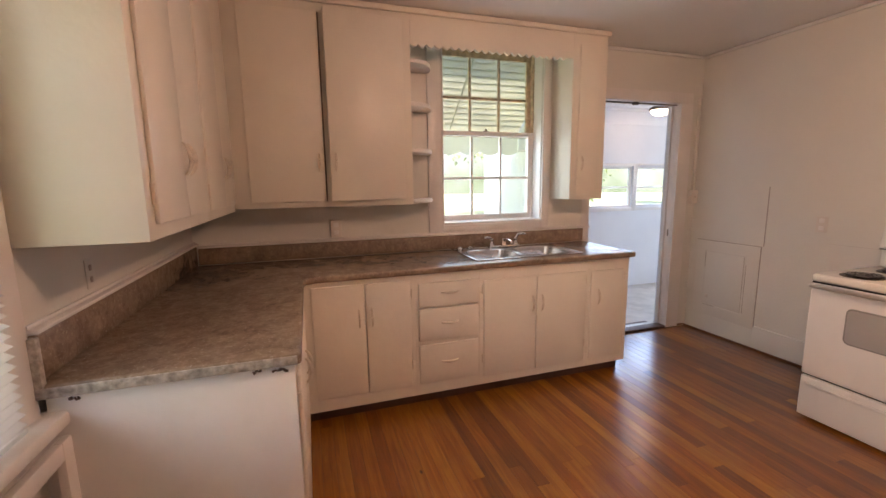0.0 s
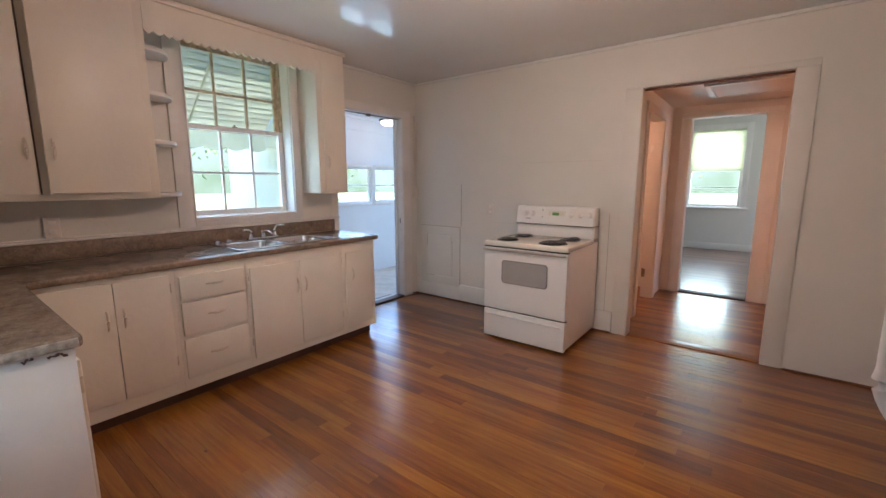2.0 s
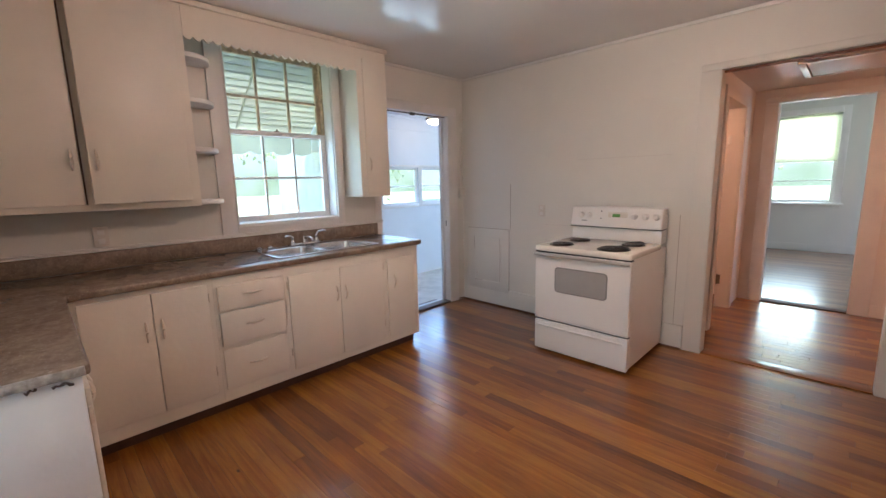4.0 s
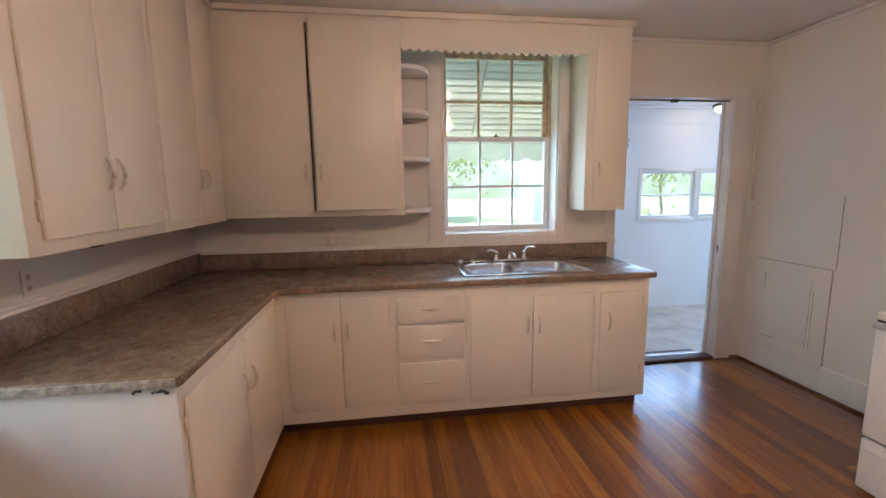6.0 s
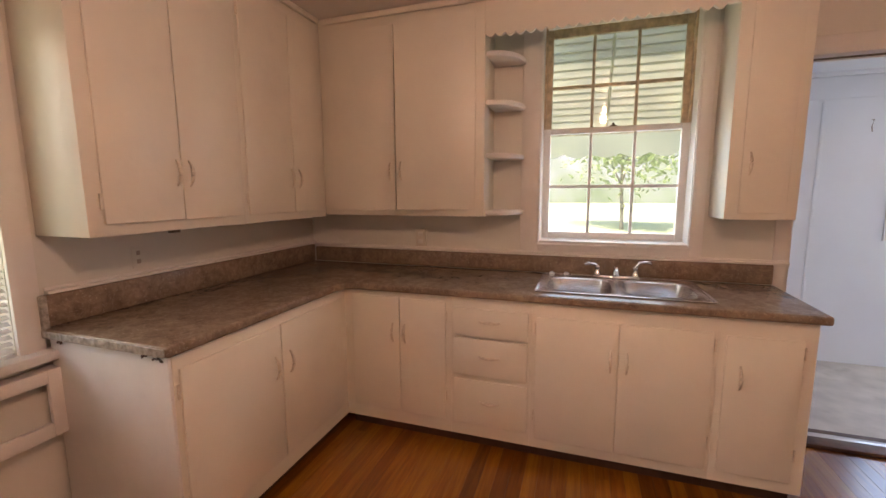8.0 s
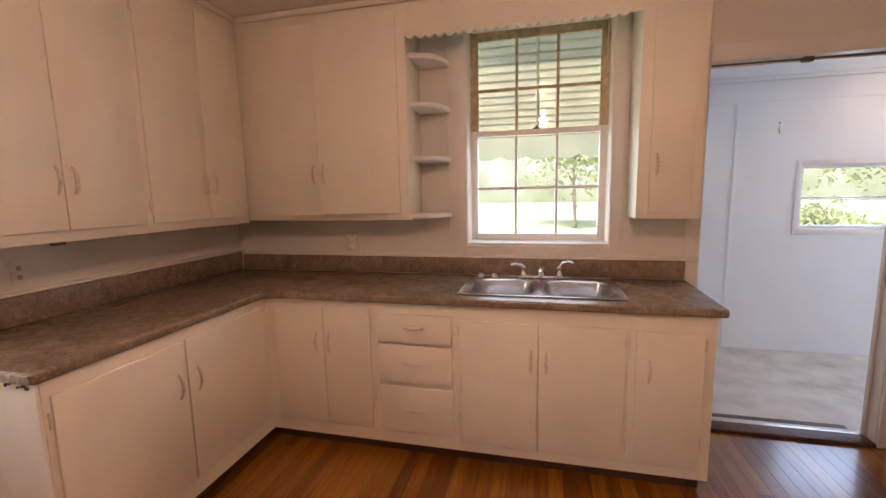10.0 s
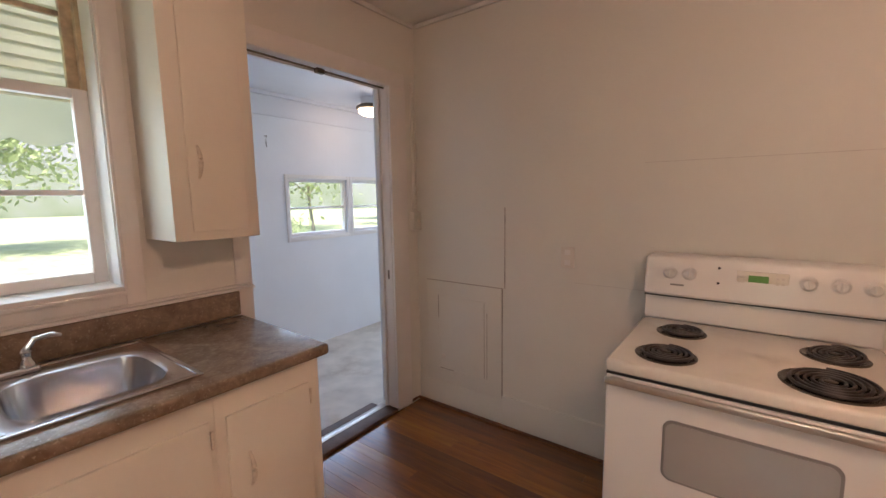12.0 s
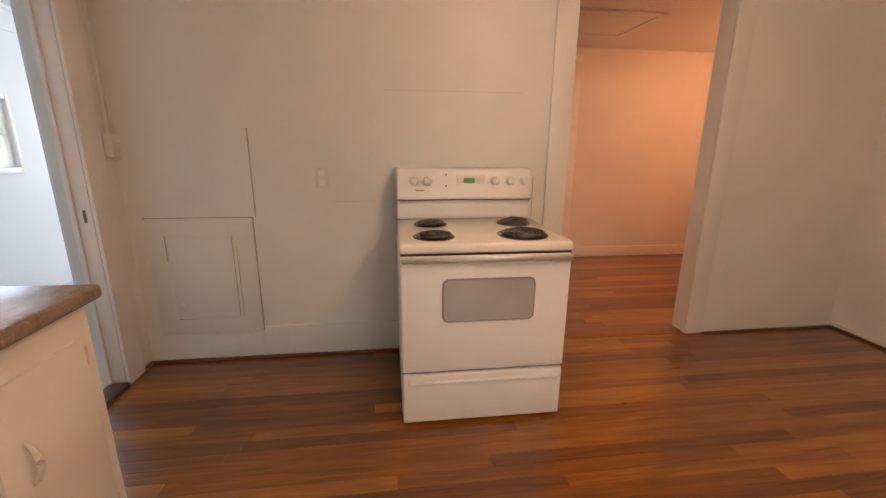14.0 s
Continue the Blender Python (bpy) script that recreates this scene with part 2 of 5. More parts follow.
TRIM = material("trim_paint", (0.80, 0.77, 0.73), 0.33, vary=0.035, scale=5, bump=0.15, bump_scale=50,
                stain=(0.55, 0.48, 0.40), stain_amount=0.2, stain_scale=4)
INNER = material("cabinet_shadow_gap", (0.16, 0.12, 0.09), 0.8)
HALL = material("hall_paint", (0.76, 0.70, 0.64), 0.5, vary=0.03, scale=2, bump=0.15, bump_scale=40)
PORCH = material("porch_wall_paint", (0.78, 0.80, 0.82), 0.5, vary=0.03, scale=2, bump=0.2, bump_scale=30)
PORCHFLOOR = material("porch_floor", (0.56, 0.52, 0.46), 0.55, vary=0.15, scale=5, bump=0.3, bump_scale=40,
                      stain=(0.24, 0.18, 0.12), stain_amount=0.75, stain_scale=2.4)
FLOOR = wood_floor("pine_floor", (0.080, 0.020, 0.002), (0.250, 0.078, 0.005), (0.46, 0.200, 0.018), 0.32)
FLOORFAR = wood_floor("far_room_floor", (0.13, 0.05, 0.016), (0.25, 0.115, 0.042), (0.36, 0.19, 0.075), 0.32)
SHOE = material("stained_shoe_moulding", (0.14, 0.055, 0.022), 0.45, vary=0.3, scale=18)
DARKWOOD = material("dark_threshold_wood", (0.10, 0.055, 0.035), 0.5, vary=0.3, scale=14, bump=0.3)
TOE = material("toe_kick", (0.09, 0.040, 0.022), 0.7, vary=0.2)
COUNTER = laminate("brown_laminate")
STEEL = material("stainless_steel", (0.66, 0.66, 0.68), 0.21, 1.0, vary=0.05, scale=25, bump=0.05, bump_scale=250)
CHROME = material("chrome", (0.72, 0.72, 0.73), 0.09, 1.0, vary=0.02)
PULL = material("painted_pull", (0.72, 0.65, 0.54), 0.3, 0.0, vary=0.1, scale=60)
ENAMEL = material("white_enamel", (0.83, 0.81, 0.77), 0.30, vary=0.025, scale=3, coat=0.12, bump=0.05, bump_scale=12)
ENAMELTOP = material("cream_cooktop_enamel", (0.82, 0.78, 0.69), 0.14, vary=0.03, scale=5, coat=0.4,
                     stain=(0.5, 0.38, 0.22), stain_amount=0.25, stain_scale=7)
COIL = material("burner_coil", (0.040, 0.036, 0.034), 0.45, 0.3, vary=0.3, scale=40)
PAN = material("drip_pan", (0.14, 0.12, 0.10), 0.25, 0.9, vary=0.3, scale=30)
OVENGLASS = material("oven_glass", (0.40, 0.39, 0.37), 0.2, vary=0.04, coat=0.5)
GREYTRIM = material("grey_plastic", (0.24, 0.23, 0.22), 0.35, vary=0.05)
SILVER = material("oven_handle_metal", (0.60, 0.58, 0.54), 0.28, 0.7, vary=0.06, scale=30)
BLACK = material("black_plastic", (0.02, 0.02, 0.02), 0.4)
LCD = glow("green_display", (0.10, 0.22, 0.05), 0.04)
PLATE = material("outlet_plate", (0.72, 0.67, 0.60), 0.4, vary=0.04)
SEAM = material("wall_seam", (0.42, 0.36, 0.31), 0.8, vary=0.3, scale=30)
SASHWOOD = material("bare_sash_wood", (0.56, 0.45, 0.30), 0.5, vary=0.3, scale=22, bump=0.2)
EDGE = material("worn_laminate_edge", (0.36, 0.32, 0.27), 0.55, vary=0.45, scale=55, bump=0.5, bump_scale=120,
                stain=(0.62, 0.60, 0.56), stain_amount=0.8, stain_scale=28)
RUST = material("rusty_closer", (0.18, 0.14, 0.10), 0.5, 0.5, vary=0.3, scale=40)
GLASS = glass_pane("window_glass")
AWNING = sheer("awning_fibreglass", (0.74, 0.72, 0.62), 0.55)
SHADE = sheer("roller_shade", (0.78, 0.77, 0.63), 0.45)
SLAT = sheer("blind_slat", (0.85, 0.85, 0.82), 0.35)
LEAF = sheer("leaves", (0.40, 0.46, 0.27), 0.5)
BARK = material("bark", (0.27, 0.24, 0.19), 0.9, vary=0.3, scale=14, bump=0.6)
GRASS = material("lawn", (0.36, 0.40, 0.22), 0.9, vary=0.3, scale=3.0, bump=0.5, bump_scale=30,
                 stain=(0.55, 0.50, 0.40), stain_amount=0.8, stain_scale=0.7)
SIDING = material("outside_siding", (0.72, 0.72, 0.70), 0.6, vary=0.05)
FAINT = material("painted_joint", (0.62, 0.58, 0.53), 0.6, vary=0.1, scale=30)
BULB = glow("lit_bulb", (1.0, 0.72, 0.42), 14.0)
DOME = glow("lit_glass_dome", (1.0, 0.80, 0.55), 1.3)


def glowing_haze(name):
    """Glowing backdrop: sunlit treeline, pale sky and washed-out haze painted in, far off."""
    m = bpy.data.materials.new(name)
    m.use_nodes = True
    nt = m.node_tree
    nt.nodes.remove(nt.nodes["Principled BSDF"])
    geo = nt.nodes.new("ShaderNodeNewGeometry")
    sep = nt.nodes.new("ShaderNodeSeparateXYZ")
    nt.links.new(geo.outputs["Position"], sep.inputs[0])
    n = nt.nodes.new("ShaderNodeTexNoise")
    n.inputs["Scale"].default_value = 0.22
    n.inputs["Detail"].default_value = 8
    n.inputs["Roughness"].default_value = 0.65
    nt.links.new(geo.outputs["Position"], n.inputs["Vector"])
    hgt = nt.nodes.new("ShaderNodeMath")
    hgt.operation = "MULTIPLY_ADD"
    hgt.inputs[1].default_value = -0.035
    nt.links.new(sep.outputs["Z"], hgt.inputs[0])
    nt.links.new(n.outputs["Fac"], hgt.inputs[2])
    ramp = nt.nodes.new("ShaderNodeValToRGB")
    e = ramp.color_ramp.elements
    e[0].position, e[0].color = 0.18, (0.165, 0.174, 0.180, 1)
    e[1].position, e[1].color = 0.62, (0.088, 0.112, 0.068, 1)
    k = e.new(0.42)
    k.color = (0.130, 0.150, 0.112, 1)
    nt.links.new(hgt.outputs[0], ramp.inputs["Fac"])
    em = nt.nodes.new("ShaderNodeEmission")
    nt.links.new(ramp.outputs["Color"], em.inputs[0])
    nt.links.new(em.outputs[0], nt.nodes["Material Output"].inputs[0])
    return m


HAZE = glowing_haze("glowing_treeline")


# ---- building helpers ----
SKEW = None          # set while things are built shifted or turned
WEST = Matrix.Translation((0.012, -0.030, 0))


def shell(x0, x1, y0, y1, z0, z1, bev=0.0, seg=2):
    """A block with softened edges."""
    bm = bmesh.new()
    bmesh.ops.create_cube(bm, size=1.0)
    for v in bm.verts:
        v.co = Vector((x0 + (v.co.x + 0.5) * (x1 - x0), y0 + (v.co.y + 0.5) * (y1 - y0), z0 + (v.co.z + 0.5) * (z1 - z0)))
    if bev:
        bmesh.ops.bevel(bm, geom=bm.edges[:], offset=min(bev, 0.45 * min(abs(x1 - x0), abs(y1 - y0), abs(z1 - z0))),
                        segments=seg, affect="EDGES", profile=0.5)
    return bm


def joined(*bms):
    out = bmesh.new()
    for b in bms:
        me = bpy.data.meshes.new("tmp")
        b.to_mesh(me)
        b.free()
        out.from_mesh(me)
        bpy.data.meshes.remove(me)
    return out


def tube(points, r, n=8, ends=True):
    """A round bar swept along points; r may be one radius or one for each point."""
    bm = bmesh.new()
    pts = [Vector(p) for p in points]
    rs = r if isinstance(r, (list, tuple)) else [r] * len(pts)
    loops = []
    up = Vector((0, 0, 1))
    for i, p in enumerate(pts):
        d = (pts[min(i + 1, len(pts) - 1)] - pts[max(i - 1, 0)]).normalized()
        side = d.cross(up)
        if side.length < 1e-3:
            side = d.cross(Vector((0.3, 1, 0)))
        side.normalize()
        top = side.cross(d)
        loops.append([bm.verts.new(p + rs[i] * (math.cos(2 * math.pi * k / n) * side + math.sin(2 * math.pi * k / n) * top)) for k in range(n)])
    for a, b in zip(loops, loops[1:]):
        for k in range(n):
            bm.faces.new((a[k], a[(k + 1) % n], b[(k + 1) % n], b[k]))
    if ends:
        bm.faces.new(loops[0][::-1])
        bm.faces.new(loops[-1])
    bmesh.ops.recalc_face_normals(bm, faces=bm.faces)
    return bm


def lathe(profile, place, n=24, axis="Z"):
    """Turned body: profile of (radius, height)."""
    bm = bmesh.new()
    loops = []
    for r, h in profile:
        loops.append([bm.verts.new((max(r, 1e-4) * math.cos(2 * math.pi * k / n), max(r, 1e-4) * math.sin(2 * math.pi * k / n), h)) for k in range(n)])
    for a, b in zip(loops, loops[1:]):
        for k in range(n):
            bm.faces.new((a[k], a[(k + 1) % n], b[(k + 1) % n], b[k]))
    bm.faces.new(loops[0][::-1])
    bm.faces.new(loops[-1])
    turn = {"Z": Matrix(), "X": Matrix.Rotation(radians(-90), 4, "Y"), "Y": Matrix.Rotation(radians(90), 4, "X")}[axis]
    bm.transform(Matrix.Translation(place) @ turn)
    bmesh.ops.recalc_face_normals(bm, faces=bm.faces)
    return bm


def sheet(outline, z0, z1, bev=0.0):
    """A flat board with the outline (x, y), from z0 to z1."""
    bm = bmesh.new()
    f = bm.faces.new([bm.verts.new((x, y, z1)) for x, y in outline])
    g = bmesh.ops.extrude_face_region(bm, geom=[f])
    bmesh.ops.translate(bm, vec=(0, 0, z0 - z1), verts=[v for v in g["geom"] if isinstance(v, bmesh.types.BMVert)])
    bmesh.ops.recalc_face_normals(bm, faces=bm.faces)
    if bev:
        es = [e for e in bm.edges if len(e.link_faces) == 2 and e.calc_face_angle(0) > 1.2]
        bmesh.ops.bevel(bm, geom=es, offset=bev, segments=2, affect="EDGES", profile=0.5)
    return bm


def smooth(me, limit=35):
    for p in me.polygons:
        p.use_smooth = True
    bm = bmesh.new()
    bm.from_mesh(me)
    for e in bm.edges:
        e.smooth = len(e.link_faces) == 2 and e.calc_face_angle(0) < radians(limit)
    bm.to_mesh(me)
    bm.free()


def base_of(parent):
    o = Vector((0, 0, 0))
    while parent is not None:
        o += parent.location
        parent = parent.parent
    return o


def part(name, bm, mat, parent=None, label=""):
    """Links a bmesh in world places as one mesh, under a thing or a part if one is given."""
    if SKEW is not None:
        bm.transform(SKEW)
    me = bpy.data.meshes.new(name)
    o = base_of(parent)
    if parent is None:
        vs = [v.co for v in bm.verts]
        o = Vector(((min(v.x for v in vs) + max(v.x for v in vs)) / 2, (min(v.y for v in vs) + max(v.y for v in vs)) / 2, min(v.z for v in vs)))
    bm.transform(Matrix.Translation(-o))
    bm.to_mesh(me)
    bm.free()
    smooth(me)
    me.materials.append(mat)
    ob = new(name, me)
    if parent is not None:
        ob.parent = parent
    else:
        ob.location = o
    if label:
        ob["label"] = label
    return ob


def thing(name, x, y, z, label, category, group="", kind=""):
    ob = new(name)
    p = Vector((x, y, z))
    ob.location = SKEW @ p if SKEW is not None else p
    ob.empty_display_size = 0.1
    return tagged(ob, label, category, group, kind)


def structure(name, bm, mat, label, category):
    return tagged(part(name, bm, mat), label, category, kind="structure")


def pierced(u0, u1, z0, z1, holes, to_xyz, thick):
    """A wall u0..u1 by z0..z1 with real openings; to_xyz(u, depth, z)."""
    us = sorted({u0, u1, *[h[0] for h in holes], *[h[1] for h in holes]})
    zs = sorted({z0, z1, *[h[2] for h in holes], *[h[3] for h in holes]})

    def solid(i, j):
        if not (0 <= i < len(us) - 1 and 0 <= j < len(zs) - 1):
            return False
        u, z = (us[i] + us[i + 1]) / 2, (zs[j] + zs[j + 1]) / 2
        return not any(h[0] < u < h[1] and h[2] < z < h[3] for h in holes)
    bm = bmesh.new()
    cache = {}

    def v(u, d, z):
        key = (round(u, 4), round(d, 4), round(z, 4))
        if key not in cache:
            cache[key] = bm.verts.new(to_xyz(u, d, z))
        return cache[key]
    for i in range(len(us) - 1):
        for j in range(len(zs) - 1):
            if not solid(i, j):
                continue
            a, b, c, d = us[i], us[i + 1], zs[j], zs[j + 1]
            for dep in (0, thick):
                bm.faces.new((v(a, dep, c), v(b, dep, c), v(b, dep, d), v(a, dep, d)))
            if not solid(i - 1, j):
                bm.faces.new((v(a, 0, c), v(a, thick, c), v(a, thick, d), v(a, 0, d)))
            if not solid(i + 1, j):
                bm.faces.new((v(b, 0, c), v(b, thick, c), v(b, thick, d), v(b, 0, d)))
            if not solid(i, j - 1):
                bm.faces.new((v(a, 0, c), v(a, thick, c), v(b, thick, c), v(b, 0, c)))
            if not solid(i, j + 1):
                bm.faces.new((v(a, 0, d), v(a, thick, d), v(b, thick, d), v(b, 0, d)))
    bmesh.ops.recalc_face_normals(bm, faces=bm.faces)
    return bm


def wall_x(x0, x1, u0, u1, z0, z1, holes=()):
    return pierced(u0, u1, z0, z1, holes, lambda u, d, z: (x0 + d, u, z), x1 - x0)


def wall_y(y0, y1, u0, u1, z0, z1, holes=()):
    return pierced(u0, u1, z0, z1, holes, lambda u, d, z: (u, y0 + d, z), y1 - y0)


def trim_set(name, label, mat, boxes, bev=0.003):
    """A casing of separate boards: (part name, x0, x1, y0, y1, z0, z1)."""
    xs = [b[1] for b in boxes]
    t = thing(name, sum(xs) / len(xs), boxes[0][3], min(b[5] for b in boxes), label, "trim", kind="structure")
    for n_, *b in boxes:
        part(n_, shell(*b, bev), mat, t)
    return t


# ---- plan ----
NW, EW, SW = 3.72, 3.60, -0.95           # faces of the kitchen's north, east and south walls
CH = 2.53                                # kitchen ceiling
UF, BF = 3.446, 3.094                      # faces of upper and base cabinets
CT = 0.915                               # counter top

# ---- structure ----
floor = structure("floor", shell(-1.1, 5.62, -1.75, 3.80, -0.14, -0.016), DARKWOOD, "strip pine floor with a glossy orange-brown finish", "floor")
structure("wall_north", wall_y(NW, 3.92, -1.1, 10.1, -0.14, 2.76, [(1.065, 1.92, 1.10, 2.46), (2.33, 3.43, -0.02, 2.19)]), WALL,
          "white painted kitchen wall with window and doorway", "wall")
structure("wall_east", wall_x(EW, 3.72, -1.75, NW, -0.14, 2.70, [(0.238, 1.205, -0.02, 2.15)]), WALL, "white painted wall with a cased opening to the hall", "wall")
structure("wall_south", wall_y(-1.15, SW, -1.1, EW, -0.14, 2.70), WALL, "plain white painted kitchen wall", "wall")
SKEW = WEST
structure("wall_west", wall_x(-0.85, -0.65, -1.2, 3.74, -0.14, 2.70, [(0.95, 1.925, 0.86, 2.12)]), WALL, "white painted wall with a blind-covered window", "wall")
SKEW = None
structure("ceiling", shell(-1.1, EW, -1.1, NW, CH, CH + 0.12), CEIL, "white painted kitchen ceiling", "ceiling")
# hall, side room and far room
structure("hall_wall_north", wall_y(1.30, 1.42, 3.72, 5.62, -0.14, 2.70, [(4.30, 5.10, -0.02, 2.06)]), HALL, "hall wall with an open doorway", "wall")
structure("hall_wall_east", wall_x(5.62, 5.74, -1.75, NW, -0.14, 2.76, [(0.385, 1.09, -0.02, 2.13)]), HALL, "salmon lit hall wall with a cased doorway", "wall")
# the opening in the unseen far room stretch is added for its fill lamp
structure("hall_wall_south", wall_y(-1.75, -1.63, 3.72, 9.9, -0.14, 2.76, [(7.2, 8.4, 0.9, 2.3)]), HALL, "plain hall wall", "wall")
structure("hall_ceiling", shell(3.72, 5.62, -1.63, 1.30, 2.27, 2.37), HALL, "low painted hall ceiling", "ceiling")
structure("side_room_ceiling", shell(3.72, 5.62, 1.42, NW, 2.45, 2.55), HALL, "plain side room ceiling", "ceiling")
structure("far_room_wall_east", wall_x(9.90, 10.10, -1.75, 3.92, -0.14, 2.76, [(0.70, 1.63, 0.88, 2.42)]), WALL, "pale far room wall with a window", "wall")
structure("far_room_ceiling", shell(5.74, 9.90, -1.63, NW, 2.70, 2.76), CEIL, "white far room ceiling", "ceiling")
structure("far_room_floor", shell(5.62, 9.90, -1.63, NW, -0.14, -0.016), DARKWOOD, "pale wooden floor of the far room", "floor")
# porch
structure("porch_floor", shell(2.28, 8.1, 3.92, 5.68, -0.24, -0.13), PORCHFLOOR, "stained pale painted porch floor with dirt", "floor")
structure("porch_wall_north", wall_y(5.58, 5.68, 2.28, 8.1, -0.13, 2.43, [(3.83, 4.57, 1.05, 1.63), (4.65, 5.39, 1.05, 1.63)]), PORCH,
          "white porch wall with two small windows", "wall")
structure("porch_wall_west", wall_x(2.28, 2.38, 3.92, 5.58, -0.13, 2.43), PORCH, "white porch end wall", "wall")
# unseen end wall; its opening is added for the fill lamp
structure("porch_wall_east", wall_x(8.0, 8.1, 3.92, 5.58, -0.13, 2.43, [(4.0, 5.32, 0.30, 2.40)]), PORCH, "white porch end wall", "wall")
structure("porch_ceiling", shell(2.28, 8.1, 3.92, 5.68, 2.43, 2.49), PORCH, "white painted porch ceiling", "ceiling")
structure("porch_inner_lining", wall_y(3.92, 3.935, 2.38, 8.0, -0.13, 2.43, [(2.33, 3.43, -0.06, 2.19)]), PORCH, "white boards on the house side of the porch", "wall")
structure("porch_header_trim", shell(2.38, 8.0, 5.565, 5.579, 2.21, 2.39, 0.004), PORCH, "white header board along the porch wall", "trim")
structure("porch_ceiling_trim", shell(2.38, 8.0, 5.545, 5.579, 2.392, 2.429, 0.004), PORCH, "white moulding at the porch ceiling", "trim")
structure("porch_wall_batten", shell(3.27, 3.30, 5.573, 5.579, -0.13, 2.19, 0.002), PORCH, "thin batten over a joint of the porch wall boards", "trim")
structure("roof", joined(shell(-1.5, 10.5, -2.2, 3.94, 2.80, 2.95), shell(2.2, 8.2, 3.94, 5.78, 2.70, 2.85)), SIDING, "plain house roof", "roof")
structure("ground", shell(-300, 300, -300, 300, -0.70, -0.40), GRASS, "sunny lawn with pale dry patches", "ground")

# added ring that glows in place of the bright outdoors
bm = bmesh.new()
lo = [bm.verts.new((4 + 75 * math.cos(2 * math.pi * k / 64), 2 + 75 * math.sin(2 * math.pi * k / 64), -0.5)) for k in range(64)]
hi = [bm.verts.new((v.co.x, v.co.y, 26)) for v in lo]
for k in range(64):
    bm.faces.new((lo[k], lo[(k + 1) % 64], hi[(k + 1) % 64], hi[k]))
structure("backdrop", bm, HAZE, "glowing backdrop painted as a hazy sunlit treeline and pale sky", "backdrop")

# ---- mouldings, casings, thresholds ----
structure("crown_trim_east", shell(EW - 0.022, EW - 0.002, SW, NW - 0.03, CH - 0.03, CH - 0.002, 0.008), CEIL, "small painted moulding under the ceiling", "trim")
structure("crown_trim_north", shell(2.302, EW - 0.024, NW - 0.022, NW - 0.002, CH - 0.03, CH - 0.002, 0.008), CEIL, "small painted moulding under the ceiling", "trim")
structure("crown_trim_south", shell(-0.7, EW - 0.024, SW + 0.002, SW + 0.022, CH - 0.03, CH - 0.002, 0.008), CEIL, "small painted moulding under the ceiling", "trim")
structure("shoe_moulding_east", joined(shell(EW - 0.042, EW - 0.0225, 1.338, NW - 0.001, 0.001, 0.016, 0.006), shell(EW - 0.042, EW - 0.0225, SW + 0.044, 0.105, 0.001, 0.016, 0.006)),
          SHOE, "dark stained shoe moulding along the wall", "baseboard")
structure("shoe_moulding_north", shell(3.49, EW - 0.043, NW - 0.018, NW - 0.001, 0.001, 0.016, 0.006), SHOE, "dark stained shoe moulding along the wall", "baseboard")
structure("shoe_moulding_south", shell(-0.7, EW - 0.0225, SW + 0.0225, SW + 0.042, 0.001, 0.016, 0.006), SHOE, "dark stained shoe moulding along the wall", "baseboard")
structure("baseboard_east", shell(EW - 0.022, EW - 0.0005, 1.338, 3.052, 0.0005, 0.198, 0.004), WALL, "white painted baseboard along the kitchen wall", "baseboard")
structure("baseboard_south", shell(-0.7, EW - 0.0225, SW + 0.0005, SW + 0.018, 0.0005, 0.03, 0.004), WALL, "low painted strip along the kitchen wall", "baseboard")
structure("baseboard_hall", shell(5.605, 5.619, -1.63, 0.232, 0.001, 0.12, 0.004), HALL, "painted hall baseboard", "baseboard")
structure("baseboard_far_room", shell(9.885, 9.899, -1.63, NW, 0.001, 0.13, 0.004), WALL, "painted far room baseboard", "baseboard")
# casing of the hall opening
trim_set("hall_casing", "white painted casing round the hall opening", WALL, [("side_casing", EW - 0.016, EW - 0.001, 1.207, 1.335, 0.0, 2.152), ("side_casing", EW - 0.016, EW - 0.001, 0.11, 0.236, 0.0, 2.152),
                                ("head_casing", EW - 0.012, EW - 0.001, 0.11, 1.335, 2.153, 2.20)])
structure("hall_head_strip", shell(3.640, 3.652, 0.240, 1.203, 2.132, 2.149, 0.002), SHOE, "dark strip under the head of the hall opening", "trim")
structure("hall_threshold", shell(EW - 0.004, 3.735, 0.240, 1.203, 0.0005, 0.008, 0.003), FLOOR, "worn dark wooden threshold", "trim")
structure("porch_door_casing", joined(shell(3.342, 3.485, NW - 0.018, NW - 0.001, 0.0, 2.108, 0.003), shell(2.41, 3.485, NW - 0.014, NW - 0.001, 2.109, 2.20, 0.003)), TRIM,
          "white painted casing of the porch doorway", "trim")
trim_set("porch_door_jamb", "white painted jamb of the porch doorway", TRIM, [("side_jamb", 3.34, 3.428, NW + 0.001, 3.81, 0.0, 2.108), ("side_jamb", 2.332, 2.41, NW + 0.001, 3.81, 0.0, 2.108),
                                ("head_jamb", 2.332, 3.428, NW + 0.001, 3.81, 2.109, 2.188), ("side_stop", 3.324, 3.339, 3.785, 3.808, 0.0, 2.108), ("head_stop", 2.41, 3.323, 3.785, 3.808, 2.094, 2.108)])
structure("porch_threshold", joined(shell(2.412, 3.338, 3.70, 3.80, 0.001, 0.022, 0.006), shell(2.412, 3.338, 3.86, 3.96, -0.13, -0.012, 0.004)), DARKWOOD,
          "worn dark wooden door sill", "trim")
structure("porch_threshold_strip", shell(2.412, 3.338, 3.802, 3.858, 0.001, 0.016, 0.005), SILVER, "metal threshold strip", "trim")
